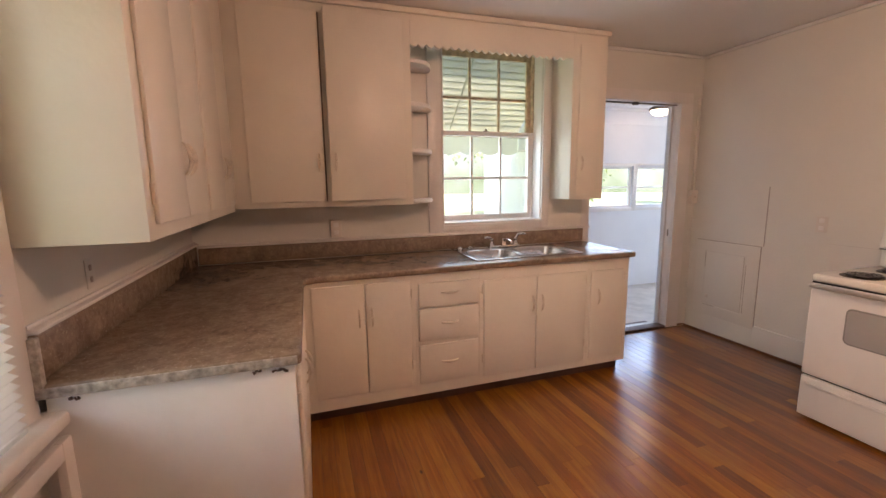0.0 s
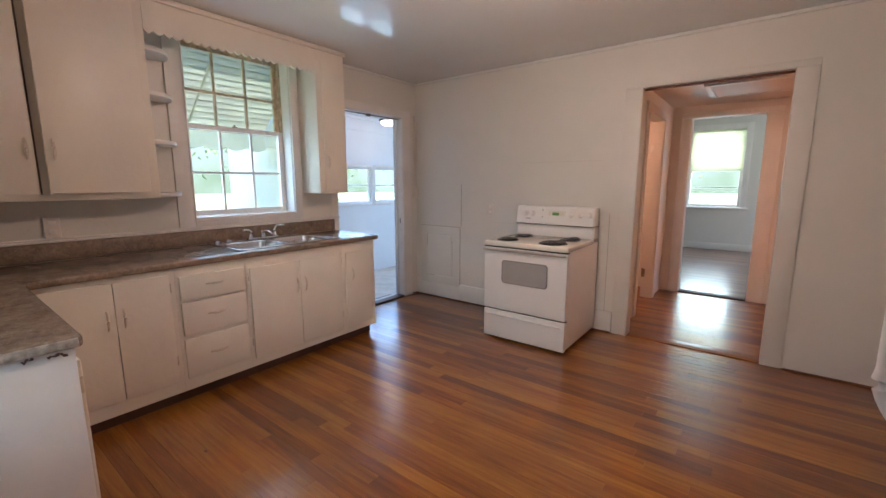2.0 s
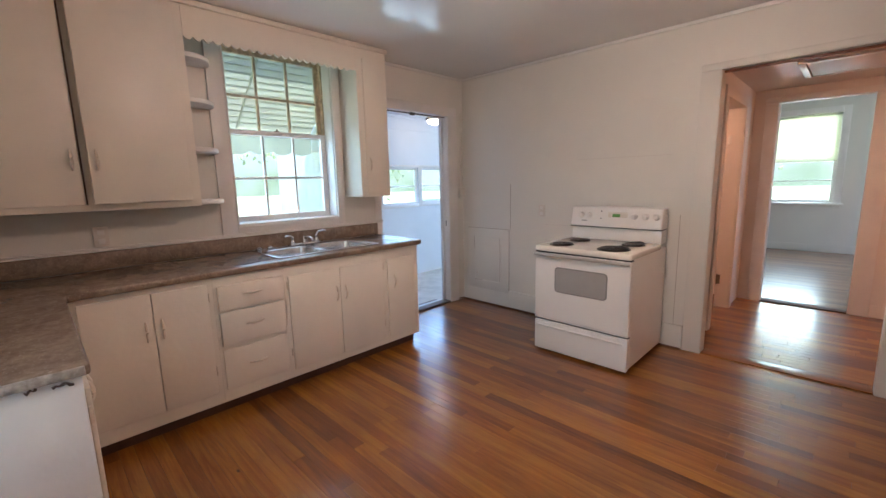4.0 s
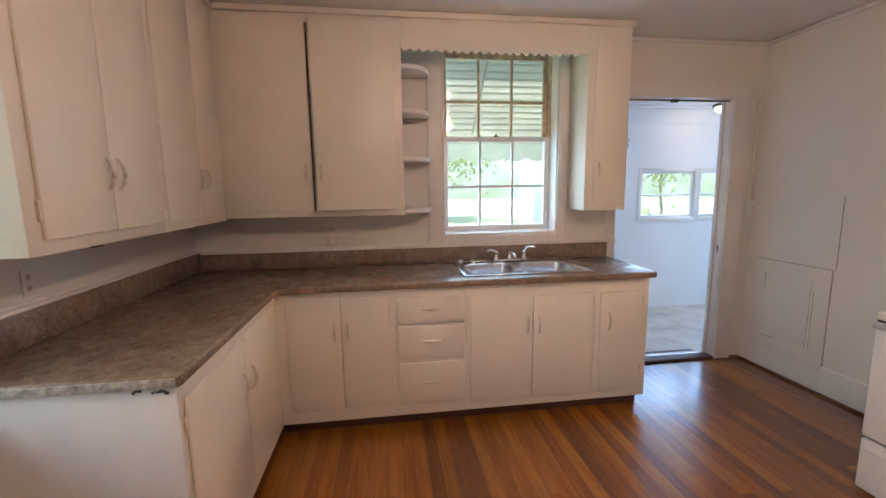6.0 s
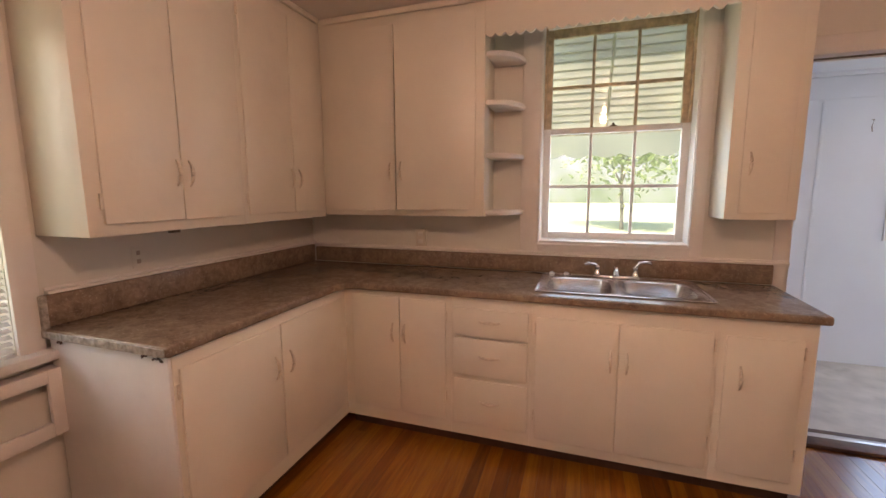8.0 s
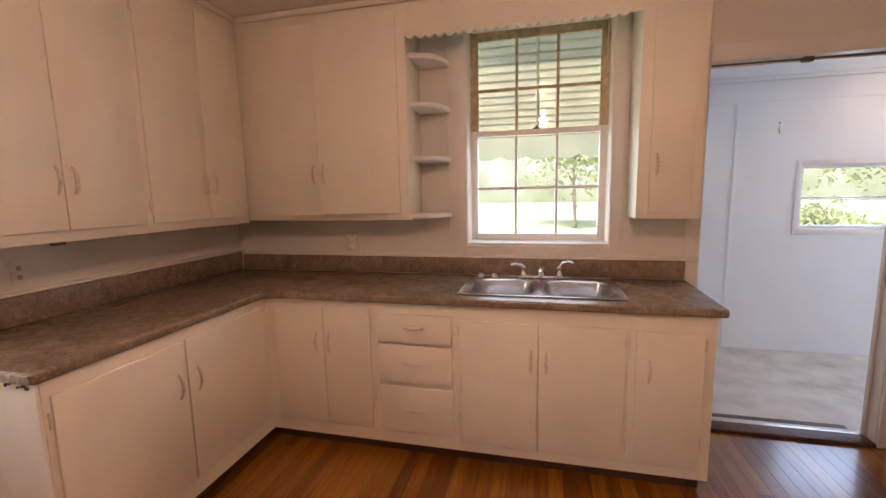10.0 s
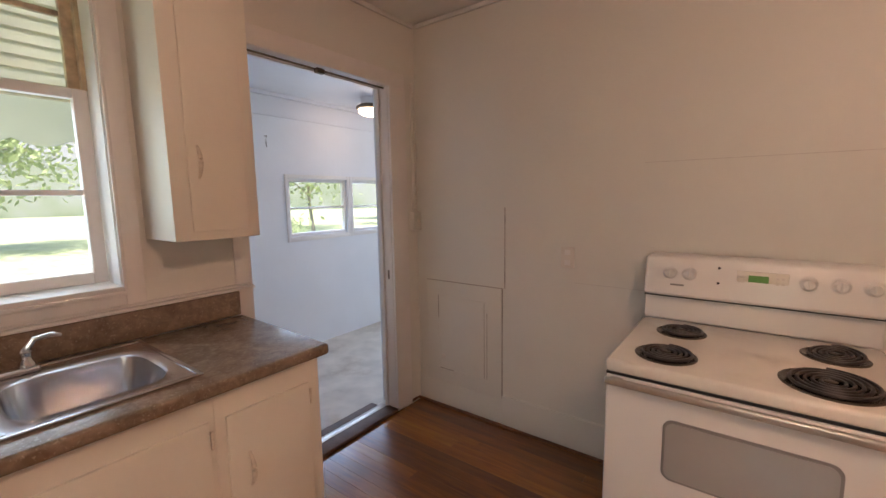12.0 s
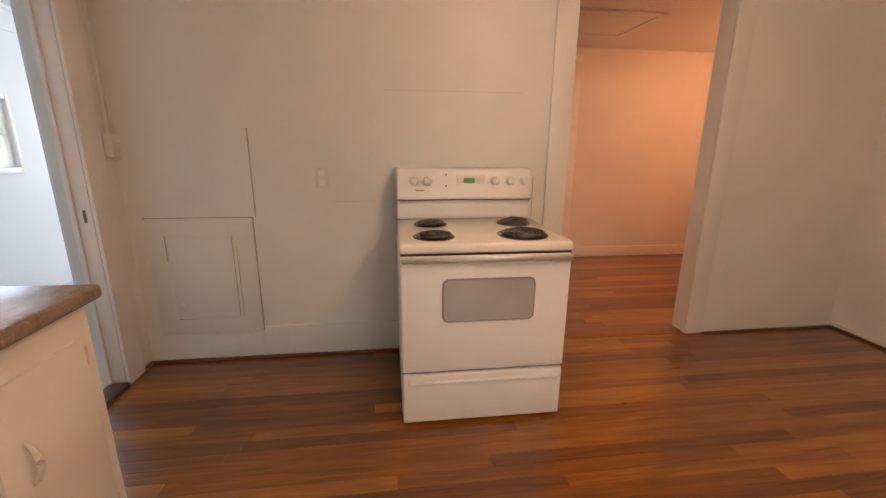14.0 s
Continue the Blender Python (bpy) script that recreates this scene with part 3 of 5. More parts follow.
trim_set("far_room_casing", "painted casing of the far room doorway", TRIM, [("side_casing", 5.60, 5.619, 0.238, 0.383, 0.0, 2.13), ("side_casing", 5.60, 5.619, 1.092, 1.20, 0.0, 2.13), ("head_casing", 5.60, 5.619, 0.238, 1.20, 2.131, 2.19)])
structure("far_room_threshold", shell(5.61, 5.75, 0.387, 1.088, 0.001, 0.012, 0.004), DARKWOOD, "dark threshold of the far room", "trim")
sdc = trim_set("side_door_casing", "painted casing of the side doorway with an old hinge", HALL, [("side_casing", 5.102, 5.20, 1.282, 1.299, 0.0, 2.06), ("side_casing", 4.20, 4.298, 1.282, 1.299, 0.0, 2.06),
                                                ("head_casing", 4.20, 5.20, 1.282, 1.299, 2.061, 2.15)])
part("hinge", joined(shell(5.092, 5.099, 1.385, 1.412, 0.25, 0.35, 0.002), tube([(5.090, 1.415, 0.245), (5.090, 1.415, 0.355)], 0.006)), RUST, sdc, "dark old hinge")
part("strike_plate", shell(5.094, 5.099, 1.385, 1.42, 1.71, 1.80, 0.002), ENAMEL, sdc, "white painted plate")

# attic hatch in the hall ceiling
hatch = thing("attic_hatch", 4.75, 0.5, 2.25, "painted attic hatch board with trim in the hall ceiling", "hatch")
part("board", shell(4.47, 5.05, 0.19, 0.81, 2.256, 2.268, 0.002), HALL, hatch)
for a in ((4.40, 5.10, 0.13, 0.18), (4.40, 5.10, 0.82, 0.87)):
    part("trim_strip", shell(*a, 2.252, 2.269, 0.003), TRIM, hatch)
for a in ((4.40, 4.46, 0.18, 0.82), (5.06, 5.10, 0.18, 0.82)):
    part("trim_strip", shell(*a, 2.252, 2.269, 0.003), TRIM, hatch)


# ---- windows ----
def sash(win, x0, x1, y0, y1, z0, z1, bars_x, bars_z, stile, rail_b, rail_t, mat, name):
    s = part(name, joined(shell(x0, x0 + stile, y0, y1, z0, z1, 0.004), shell(x1 - stile, x1, y0, y1, z0, z1, 0.004),
                          shell(x0 + stile, x1 - stile, y0, y1, z0, z0 + rail_b, 0.004), shell(x0 + stile, x1 - stile, y0, y1, z1 - rail_t, z1, 0.004)), mat, win)
    ym = (y0 + y1) / 2
    xs = [x0 + stile, *bars_x, x1 - stile]
    zs = [z0 + rail_b, *bars_z, z1 - rail_t]
    for b in bars_x:
        part("muntin", shell(b - 0.009, b + 0.009, ym - 0.012, ym + 0.012, zs[0], zs[-1], 0.004), mat, s)
    for b in bars_z:
        part("muntin", shell(xs[0], xs[-1], ym - 0.011, ym + 0.011, b - 0.010, b + 0.010, 0.004), mat, s)
    for a, b in zip(xs, xs[1:]):
        for c, d in zip(zs, zs[1:]):
            p = part("pane", shell(a, b, ym - 0.002, ym + 0.002, c, d), GLASS, s, "old clear glass pane")
            p.visible_shadow = False
    return s


win = thing("window_1", 1.49, 3.82, 1.10, "double-hung twelve-pane kitchen window, lower sash white, upper sash bare wood", "window", kind="structure")
sash(win, 1.072, 1.913, 3.845, 3.88, 1.125, 1.83, [1.363, 1.618], [1.462], 0.044, 0.042, 0.036, TRIM, "lower_sash")
sash(win, 1.072, 1.913, 3.884, 3.915, 1.79, 2.45, [1.363, 1.618], [2.09], 0.044, 0.036, 0.055, SASHWOOD, "upper_sash")
for a, b in ((1.066, 1.071), (1.914, 1.919)):
    part("jamb_liner", shell(a, b, 3.722, 3.843, 1.12, 2.455), TRIM, win)
    part("sash_track", shell(a - 0.0 if a < 1.5 else a - 0.012, b + 0.012 if a < 1.5 else b, 3.845, 3.883, 1.832, 2.455), SASHWOOD, win, "bare brown wooden sash track")
part("sill", shell(1.066, 1.919, 3.70, 3.918, 1.102, 1.122, 0.003), TRIM, win)
part("sash_lock", joined(lathe([(0.016, 0), (0.016, 0.008), (0.007, 0.012), (0.007, 0.022)], (1.49, 3.862, 1.831), 14), shell(1.465, 1.515, 3.853, 3.871, 1.830, 1.836, 0.002)), RUST, win)
trim_set("window_casing", "white painted casing round the kitchen window", TRIM, [
    ("side_casing", 0.952, 1.064, NW - 0.020, NW - 0.001, 1.052, 2.46), ("side_casing", 1.921, 1.984, NW - 0.020, NW - 0.001, 1.052, 2.46), ("apron", 1.064, 1.921, NW - 0.020, NW - 0.001, 1.052, 1.100),
    ("inner_bead", 1.058, 1.070, NW - 0.030, NW - 0.021, 1.106, 2.40), ("inner_bead", 1.058, 1.926, NW - 0.032, NW - 0.021, 1.09, 1.105), ("inner_bead", 1.914, 1.926, NW - 0.030, NW - 0.021, 1.106, 2.40)])

# awning outside the kitchen window
aw = thing("window_awning", 1.5, 4.4, 1.70, "pale slatted fibreglass awning with scalloped skirt", "awning")
for k in range(15):
    y, z = 3.95 + 0.0533 * k, 2.62 - 0.044 * k
    bm = shell(0.72, 2.27, y - 0.004, y + 0.062, z - 0.003, z)
    for v in bm.verts:
        v.co.z -= (v.co.y - y) * 0.74
    part("slat", bm, AWNING, aw)
bm = bmesh.new()
n = 56
top = [bm.verts.new((0.72 + 1.55 * i / n, 4.76, 1.98)) for i in range(n + 1)]
low = [bm.verts.new((0.72 + 1.55 * i / n, 4.77, 1.745 - 0.035 * abs(math.sin(math.pi * i / 8)))) for i in range(n + 1)]
for i in range(n):
    bm.faces.new((top[i], top[i + 1], low[i + 1], low[i]))
part("skirt", bm, AWNING, aw)
part("support_bar", tube([(1.49, 3.95, 2.592), (1.49, 4.74, 1.952)], 0.010), AWNING, aw)
for x in (0.73, 2.26):
    part("arm", tube([(x, 3.93, 1.70), (x, 4.75, 1.76)], 0.010), TRIM, aw)

# porch windows
for k, (a, b) in enumerate(((3.83, 4.57), (4.65, 5.39))):
    w = thing("window_%d" % (k + 2), (a + b) / 2, 5.63, 1.05, "small two-pane porch window in a white frame", "window", kind="structure")
    sash(w, a + 0.002, b - 0.002, 5.60, 5.64, 1.052, 1.628, [], [1.335], 0.028, 0.03, 0.028, TRIM, "window_frame")
    part("casing", joined(shell(a - 0.038, a - 0.001, 5.569, 5.579, 0.998, 1.672, 0.003), shell(b + 0.001, b + 0.038, 5.569, 5.579, 0.998, 1.672, 0.003),
                          shell(a - 0.001, b + 0.001, 5.569, 5.579, 0.998, 1.049, 0.003), shell(a - 0.001, b + 0.001, 5.569, 5.579, 1.631, 1.672, 0.003)), TRIM, w)

# far room window with roller shade
w = thing("window_4", 9.98, 1.16, 0.88, "far room window, bright, its yellowish shade half down", "window", kind="structure")
wf = part("window_frame", joined(shell(9.97, 10.01, 0.702, 0.75, 0.882, 2.418, 0.003), shell(9.97, 10.01, 1.58, 1.628, 0.882, 2.418, 0.003),
                                 shell(9.97, 10.01, 0.75, 1.58, 0.882, 0.93, 0.003), shell(9.97, 10.01, 0.75, 1.58, 2.37, 2.418, 0.003), shell(9.97, 10.01, 0.75, 1.58, 1.60, 1.64, 0.003),
                                 shell(9.98, 10.00, 0.75, 1.58, 1.255, 1.275, 0.003)), TRIM, w)
for c, d in ((0.93, 1.255), (1.275, 1.60), (1.64, 2.37)):
    p = part("pane", shell(9.988, 9.992, 0.75, 1.58, c, d), GLASS, wf)
    p.visible_shadow = False
part("casing", joined(shell(9.882, 9.899, 0.60, 0.699, 0.80, 2.52, 0.003), shell(9.882, 9.899, 1.631, 1.73, 0.80, 2.52, 0.003), shell(9.882, 9.899, 0.70, 1.63, 2.421, 2.52, 0.003),
                      shell(9.84, 9.899, 0.56, 1.77, 0.84, 0.875, 0.006)), TRIM, w)
rs = thing("roller_shade", 9.94, 1.16, 1.62, "yellowish translucent roller shade, half lowered", "window shade")
part("cloth", shell(9.938, 9.941, 0.715, 1.615, 1.62, 2.40), SHADE, rs)
part("roller", tube([(9.94, 0.71, 2.40), (9.94, 1.62, 2.40)], 0.016), SHADE, rs)
part("hem_bar", shell(9.934, 9.945, 0.715, 1.615, 1.605, 1.625, 0.003), SHADE, rs)

# west window with blinds, its sill and the cubby under it
SKEW = WEST
w = thing("window_5", -0.75, 1.46, 0.86, "west window behind white venetian blinds", "window", kind="structure")
wf = part("window_frame", joined(shell(-0.80, -0.76, 0.952, 1.00, 0.862, 2.118, 0.003), shell(-0.80, -0.76, 1.875, 1.923, 0.862, 2.118, 0.003), shell(-0.80, -0.76, 1.0, 1.875, 0.862, 0.91, 0.003),
                                 shell(-0.80, -0.76, 1.0, 1.875, 2.07, 2.118, 0.003), shell(-0.80, -0.76, 1.0, 1.875, 1.47, 1.51, 0.003)), TRIM, w)
for c, d in ((0.91, 1.47), (1.51, 2.07)):
    p = part("pane", shell(-0.782, -0.778, 1.0, 1.875, c, d), GLASS, wf)
    p.visible_shadow = False
part("casing", joined(shell(-0.649, -0.630, 1.927, 2.01, 0.80, 2.22, 0.003), shell(-0.649, -0.630, 0.86, 0.948, 0.80, 2.22, 0.003), shell(-0.649, -0.630, 0.948, 1.927, 2.122, 2.22, 0.003)), TRIM, w)
part("sill", shell(-0.70, -0.575, 0.84, 2.036, 0.795, 0.835, 0.010), TRIM, w)
bl = thing("venetian_blind", -0.605, 1.46, 0.86, "white venetian blind with tilted slats", "blind")
for k in range(52):
    bm = shell(-0.012, 0.012, 0.90, 1.902, -0.0008, 0.0008)
    bm.transform(Matrix.Translation((-0.610, 0, 0.872 + k * 0.0242)) @ Matrix.Rotation(radians(28), 4, "Y"))
    part("slat", bm, SLAT, bl)
part("headrail", shell(-0.627, -0.595, 0.895, 1.906, 2.128, 2.156, 0.003), SLAT, bl)
for y in (1.10, 1.76):
    part("ladder_cord", tube([(-0.610, y, 0.85), (-0.610, y, 2.128)], 0.0012, 5), SLAT, bl)
part("bottom_rail", shell(-0.620, -0.600, 0.90, 1.902, 0.845, 0.859, 0.003), SLAT, bl)
cub = thing("window_cubby", -0.6, 1.5, 0.50, "open white painted wooden cubby under the window", "shelf unit")
part("frame", joined(shell(-0.60, -0.578, 1.975, 2.04, 0.50, 0.765, 0.004), shell(-0.60, -0.578, 0.95, 1.02, 0.50, 0.765, 0.004), shell(-0.60, -0.578, 1.02, 1.975, 0.715, 0.765, 0.004),
                     shell(-0.60, -0.578, 1.02, 1.975, 0.50, 0.555, 0.004)), TRIM, cub)
part("side_panel", shell(-0.648, -0.602, 2.02, 2.038, 0.502, 0.763), TRIM, cub)
part("side_panel", shell(-0.648, -0.602, 0.952, 0.97, 0.502, 0.763), TRIM, cub)
part("top_panel", shell(-0.648, -0.602, 0.97, 2.02, 0.745, 0.763), TRIM, cub)
part("bottom_panel", shell(-0.648, -0.602, 0.97, 2.02, 0.502, 0.52), TRIM, cub)
SKEW = None


# ---- cabinets ----
def bow_pull(parent, x, y, z, length=0.110, upright=True, out=(0, -1), mat=None):
    """A small bowed cabinet pull: a bar that swells off the door, with two feet."""
    pts, rs = [], []
    for i in range(11):
        f = i / 10
        s = (f - 0.5) * length
        d = 0.004 + 0.022 * math.sin(math.pi * f) ** 0.7
        o = (s, 0) if not upright else (0, s)
        pts.append((x + out[0] * d + (o[0] if out[1] else 0), y + out[1] * d + (o[0] if out[0] else 0), z + o[1]))
        rs.append(0.0040 + 0.0045 * math.sin(math.pi * f))
    h = part("handle", tube(pts, rs, 8), mat or PULL, parent)
    return h


def hinge_bit(parent, x0, x1, y0, y1, z):
    return part("hinge", shell(x0, x1, y0, y1, z - 0.028, z + 0.028, 0.002), PULL, parent)


def door_y(cab, x0, x1, z0, z1, face, hx=None, hz=None, hinge_x=None, tilt=0.0, thick=0.014):
    """A slab door on a face that looks along -y."""
    bm = shell(x0, x1, face - thick, face - 0.0008, z0, z1, 0.004)
    if tilt:
        p = Vector((hinge_x, face, 0))
        bm.transform(Matrix.Translation(p) @ Matrix.Rotation(radians(tilt), 4, "Z") @ Matrix.Translation(-p))
    d = part("door", bm, CAB, cab)
    if hx is not None:
        bow_pull(d, hx, face - thick - 0.001 - (abs(hx - hinge_x) * math.sin(radians(abs(tilt))) if tilt else 0), hz)
    return d


def door_x(cab, y0, y1, z0, z1, face, hy=None, hz=None, thick=0.014):
    d = part("door", shell(face + 0.0008, face + thick, y0, y1, z0, z1, 0.004), CAB, cab)
    if hy is not None:
        bow_pull(d, face + thick + 0.001, hy, hz, out=(1, 0))
    return d


BASE_LABEL = "cream-painted base cabinet with flat doors on a dark toe kick"
# base cabinets along the window wall
c = thing("base_cabinet", 0.32, 3.4, 0, "cream-painted base cabinet with two flat doors", "cabinet", "base cabinets under the counter")
part("body", shell(-0.05, 0.674, BF, 3.70, 0.085, 0.874), CAB, c)
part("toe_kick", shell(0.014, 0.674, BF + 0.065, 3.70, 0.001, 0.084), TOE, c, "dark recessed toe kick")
door_y(c, 0.066, 0.366, 0.165, 0.845, BF, 0.330, 0.640)
door_y(c, 0.370, 0.642, 0.163, 0.842, BF, 0.404, 0.640)
for z in (0.30, 0.76):
    hinge_bit(c, 0.645, 0.652, BF - 0.012, BF - 0.001, z)

c = thing("drawer_cabinet", 0.87, 3.4, 0, "cream-painted base cabinet with three drawers slightly out", "cabinet", "base cabinets under the counter")
part("body", shell(0.675, 1.104, BF, 3.70, 0.085, 0.874), CAB, c)
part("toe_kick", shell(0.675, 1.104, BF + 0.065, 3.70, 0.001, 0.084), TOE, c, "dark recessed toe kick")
for z0, z1, out in ((0.667, 0.817, 0.024), (0.445, 0.651, 0.022), (0.160, 0.416, 0.013)):
    d = part("drawer", shell(0.692, 1.088, BF - out, BF - 0.0008, z0, z1, 0.004), CAB, c)
    bow_pull(d, 0.890, BF - out - 0.001, (z0 + z1) / 2 + 0.012, 0.110, False)

c = thing("sink_cabinet", 1.49, 3.4, 0, "cream-painted sink base cabinet with two flat doors", "cabinet", "base cabinets under the counter")
part("face_frame", shell(1.105, 1.930, BF, BF + 0.02, 0.085, 0.874), CAB, c)
part("side_panel", shell(1.105, 1.121, BF + 0.0205, 3.70, 0.085, 0.874), CAB, c)
part("side_panel", shell(1.914, 1.930, BF + 0.0205, 3.70, 0.085, 0.874), CAB, c)
part("bottom_panel", shell(1.1215, 1.9135, BF + 0.0205, 3.70, 0.085, 0.103), CAB, c)
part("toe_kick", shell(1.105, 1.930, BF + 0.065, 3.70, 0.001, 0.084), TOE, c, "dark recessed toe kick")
door_y(c, 1.130, 1.517, 0.140, 0.800, BF, 1.484, 0.612)
door_y(c, 1.521, 1.911, 0.138, 0.800, BF, 1.556, 0.612)
for x in (1.118, 1.914):
    for z in (0.27, 0.74):
        hinge_bit(c, x, x + 0.008, BF - 0.012, BF - 0.001, z)

c = thing("end_cabinet", 2.08, 3.4, 0, "narrow cream-painted base cabinet at the counter's end", "cabinet", "base cabinets under the counter")
part("body", sheet([(1.931, BF), (2.290, BF), (2.308, 3.69), (1.931, 3.70)], 0.085, 0.874), CAB, c)
part("toe_kick", sheet([(1.931, BF + 0.065), (2.275, BF + 0.065), (2.290, 3.69), (1.931, 3.70)], 0.001, 0.084), TOE, c, "dark recessed toe kick")
door_y(c, 1.959, 2.243, 0.142, 0.795, BF, 2.016, 0.605)
for z in (0.27, 0.74):
    hinge_bit(c, 2.246, 2.253, BF - 0.012, BF - 0.001, z)

# base run along the west wall
SKEW = WEST
FX = -0.002
c = thing("base_cabinet", -0.35, 2.57, 0, "cream-painted base cabinet with two flat doors and a white end panel", "cabinet", "base cabinets under the counter")
part("body", shell(-0.62, FX, 2.029, 3.1235, 0.085, 0.872), CAB, c)
part("end_panel", shell(-0.62, FX - 0.001, 2.016, 2.028, 0.001, 0.874, 0.002), TRIM, c, "white end panel with a stained top edge")
part("toe_kick", shell(-0.62, FX - 0.065, 2.030, 3.118, 0.001, 0.084), TOE, c, "dark recessed toe kick")
door_x(c, 2.048, 2.550, 0.172, 0.822, FX, 2.502, 0.635)
door_x(c, 2.558, 3.060, 0.172, 0.826, FX, 2.600, 0.632)
for z in (0.28, 0.74):
    part("hinge", shell(FX + 0.001, FX + 0.012, 2.036, 2.045, z - 0.028, z + 0.028, 0.002), PULL, c)
SKEW = None

# upper cabinets: west run
SKEW = WEST
UX = -0.345
for y0, y1, doors, hs, lab in ((2.03, 2.758, ((2.082, 2.403), (2.407, 2.732)), (2.376, 2.436), "tall cream-painted upper cabinet with two flat doors, yellowish end"),
                               (2.759, 3.474, ((2.782, 3.144), (3.149, 3.445)), (3.112, 3.182), "tall cream-painted upper cabinet with two flat doors")):
    c = thing("upper_cabinet", -0.5, (y0 + y1) / 2, 1.27, lab, "cabinet", "wall cabinets")
    part("body", shell(-0.646, UX, y0, y1, 1.272, CH - 0.001, 0.002), CAB, c)
    for (a, b), h in zip(doors, hs):
        door_x(c, a, b, 1.316, 2.445, UX, h, 1.515)
    for z in (1.40, 2.33):
        part("hinge", shell(UX + 0.001, UX + 0.012, doors[0][0] - 0.010, doors[0][0] - 0.001, z - 0.03, z + 0.03, 0.002), PULL, c)
structure("cabinet_crown_west", shell(UX + 0.001, UX + 0.022, 2.03, 3.45, CH - 0.035, CH - 0.002, 0.009), CAB, "small painted moulding over the cabinets", "trim")
SKEW = None

# upper cabinets: window wall
c = thing("upper_cabinet", 0.2, 3.6, 1.285, "tall cream-painted upper cabinet, one flat door ajar", "cabinet", "wall cabinets")
part("body", shell(-0.345, 0.768, UF, NW - 0.001, 1.285, CH - 0.001, 0.002), CAB, c)
door_y(c, -0.240, 0.198, 1.319, 2.440, UF, 0.165, 1.56)
door_y(c, 0.224, 0.714, 1.324, 2.450, UF, 0.264, 1.56, 0.714, 7.0, 0.016)
# dark plate on the face frame stands for the shaded gap
part("gap", shell(0.1995, 0.2065, UF - 0.006, UF - 0.0005, 1.32, 2.44), INNER, c, "dark strip painted as the shade beside the door")

c = thing("upper_cabinet", 2.14, 3.6, 1.29, "narrow cream-painted upper cabinet beside the window", "cabinet", "wall cabinets")
part("body", shell(2.006, 2.308, UF, NW - 0.001, 1.287, CH - 0.001, 0.002), CAB, c)
door_y(c, 2.062, 2.262, 1.318, 2.42, UF, 2.092, 1.56, thick=0.012)

# scalloped valance between the cabinets
bm = bmesh.new()
pts = []
n = 22 * 8
for i in range(n + 1):
    f = i / n
    pts.append((0.769 + 1.236 * f, 2.318 - 0.020 * abs(math.sin(math.pi * f * 22)) if f < 0.955 else 2.315))
vs = [bm.verts.new((x, UF, z)) for x, z in pts]
vt = [bm.verts.new((x, UF, CH - 0.001)) for x, z in pts]
for i in range(n):
    bm.faces.new((vs[i], vs[i + 1], vt[i + 1], vt[i]))
g = bmesh.ops.extrude_face_region(bm, geom=bm.faces[:])
bmesh.ops.translate(bm, vec=(0, 0.018, 0), verts=[v for v in g["geom"] if isinstance(v, bmesh.types.BMVert)])
bmesh.ops.recalc_face_normals(bm, faces=bm.faces)
tagged(part("window_valance", bm, CAB), "cream-painted wooden valance with a scalloped lower edge", "valance")
structure("cabinet_crown_north", shell(-0.31, 2.322, UF - 0.022, UF - 0.001, CH - 0.04, CH - 0.002, 0.010), CAB, "small painted moulding over the cabinets", "trim")

# quarter-round corner shelves
for z in (2.222, 1.950, 1.646, 1.305):
    out = [(0.769, NW - 0.001)] + [(0.769 + 0.200 * math.sin(a) ** 0.8 if a > 0 else 0.769, NW - 0.001 - 0.245 * math.cos(a)) for a in [math.pi / 2 * k / 14 for k in range(15)]]
    sh = tagged(part("corner_shelf", sheet(out, z - 0.016, z + 0.014, 0.007), TRIM), "quarter-round cream-painted corner shelf beside the window", "shelf", "corner shelves")

# ---- counter ----
SX0, SX1, SY0, SY1 = 1.140, 1.900, 3.180, 3.620
bm = bmesh.new()
P = {k: bm.verts.new((*v, CT)) for k, v in dict(
    a=(-0.640, 1.973), b=(0.030, 1.973), c=(0.034, 2.98), d=(0.046, 3.036), e=(0.095, 3.060), f=(SX0, 3.062), g=(SX1, 3.062), h=(2.322, 3.062), i=(2.342, 3.70),
    j=(SX1, 3.70), k=(SX0, 3.70), l=(-0.640, 3.70), p=(SX0, SY0), q=(SX1, SY0), r=(SX1, SY1), s=(SX0, SY1)).items()}
for keys in ("abcdefpskl", "fgqp", "ghijrq", "srjk"):
    bm.faces.new([P[k] for k in keys])
g = bmesh.ops.extrude_face_region(bm, geom=bm.faces[:])
bmesh.ops.translate(bm, vec=(0, 0, -0.039), verts=[v for v in g["geom"] if isinstance(v, bmesh.types.BMVert)])
bmesh.ops.recalc_face_normals(bm, faces=bm.faces)
bmesh.ops.bevel(bm, geom=[e for e in bm.edges if len(e.link_faces) == 2 and e.calc_face_angle(0) > 1.2], offset=0.011, segments=3, affect="EDGES", profile=0.5)
ct = tagged(part("countertop", bm, COUNTER), "L-shaped brown stone-look laminate countertop with a worn edge", "countertop")
part("backsplash", shell(-0.612, 2.335, NW - 0.024, NW - 0.002, CT + 0.0005, 1.024, 0.006), COUNTER, ct)
SKEW = WEST
part("backsplash", shell(-0.648, -0.626, 2.022, 3.724, CT + 0.0005, 1.042, 0.006), COUNTER, ct)
structure("ledge_strip_west", joined(shell(-0.648, -0.618, 2.030, 3.748, 1.044, 1.058, 0.005), shell(-0.648, -0.638, 2.030, 3.748, 1.058, 1.070, 0.003)), TRIM, "white painted ledge strip over the backsplash", "trim")
SKEW = None
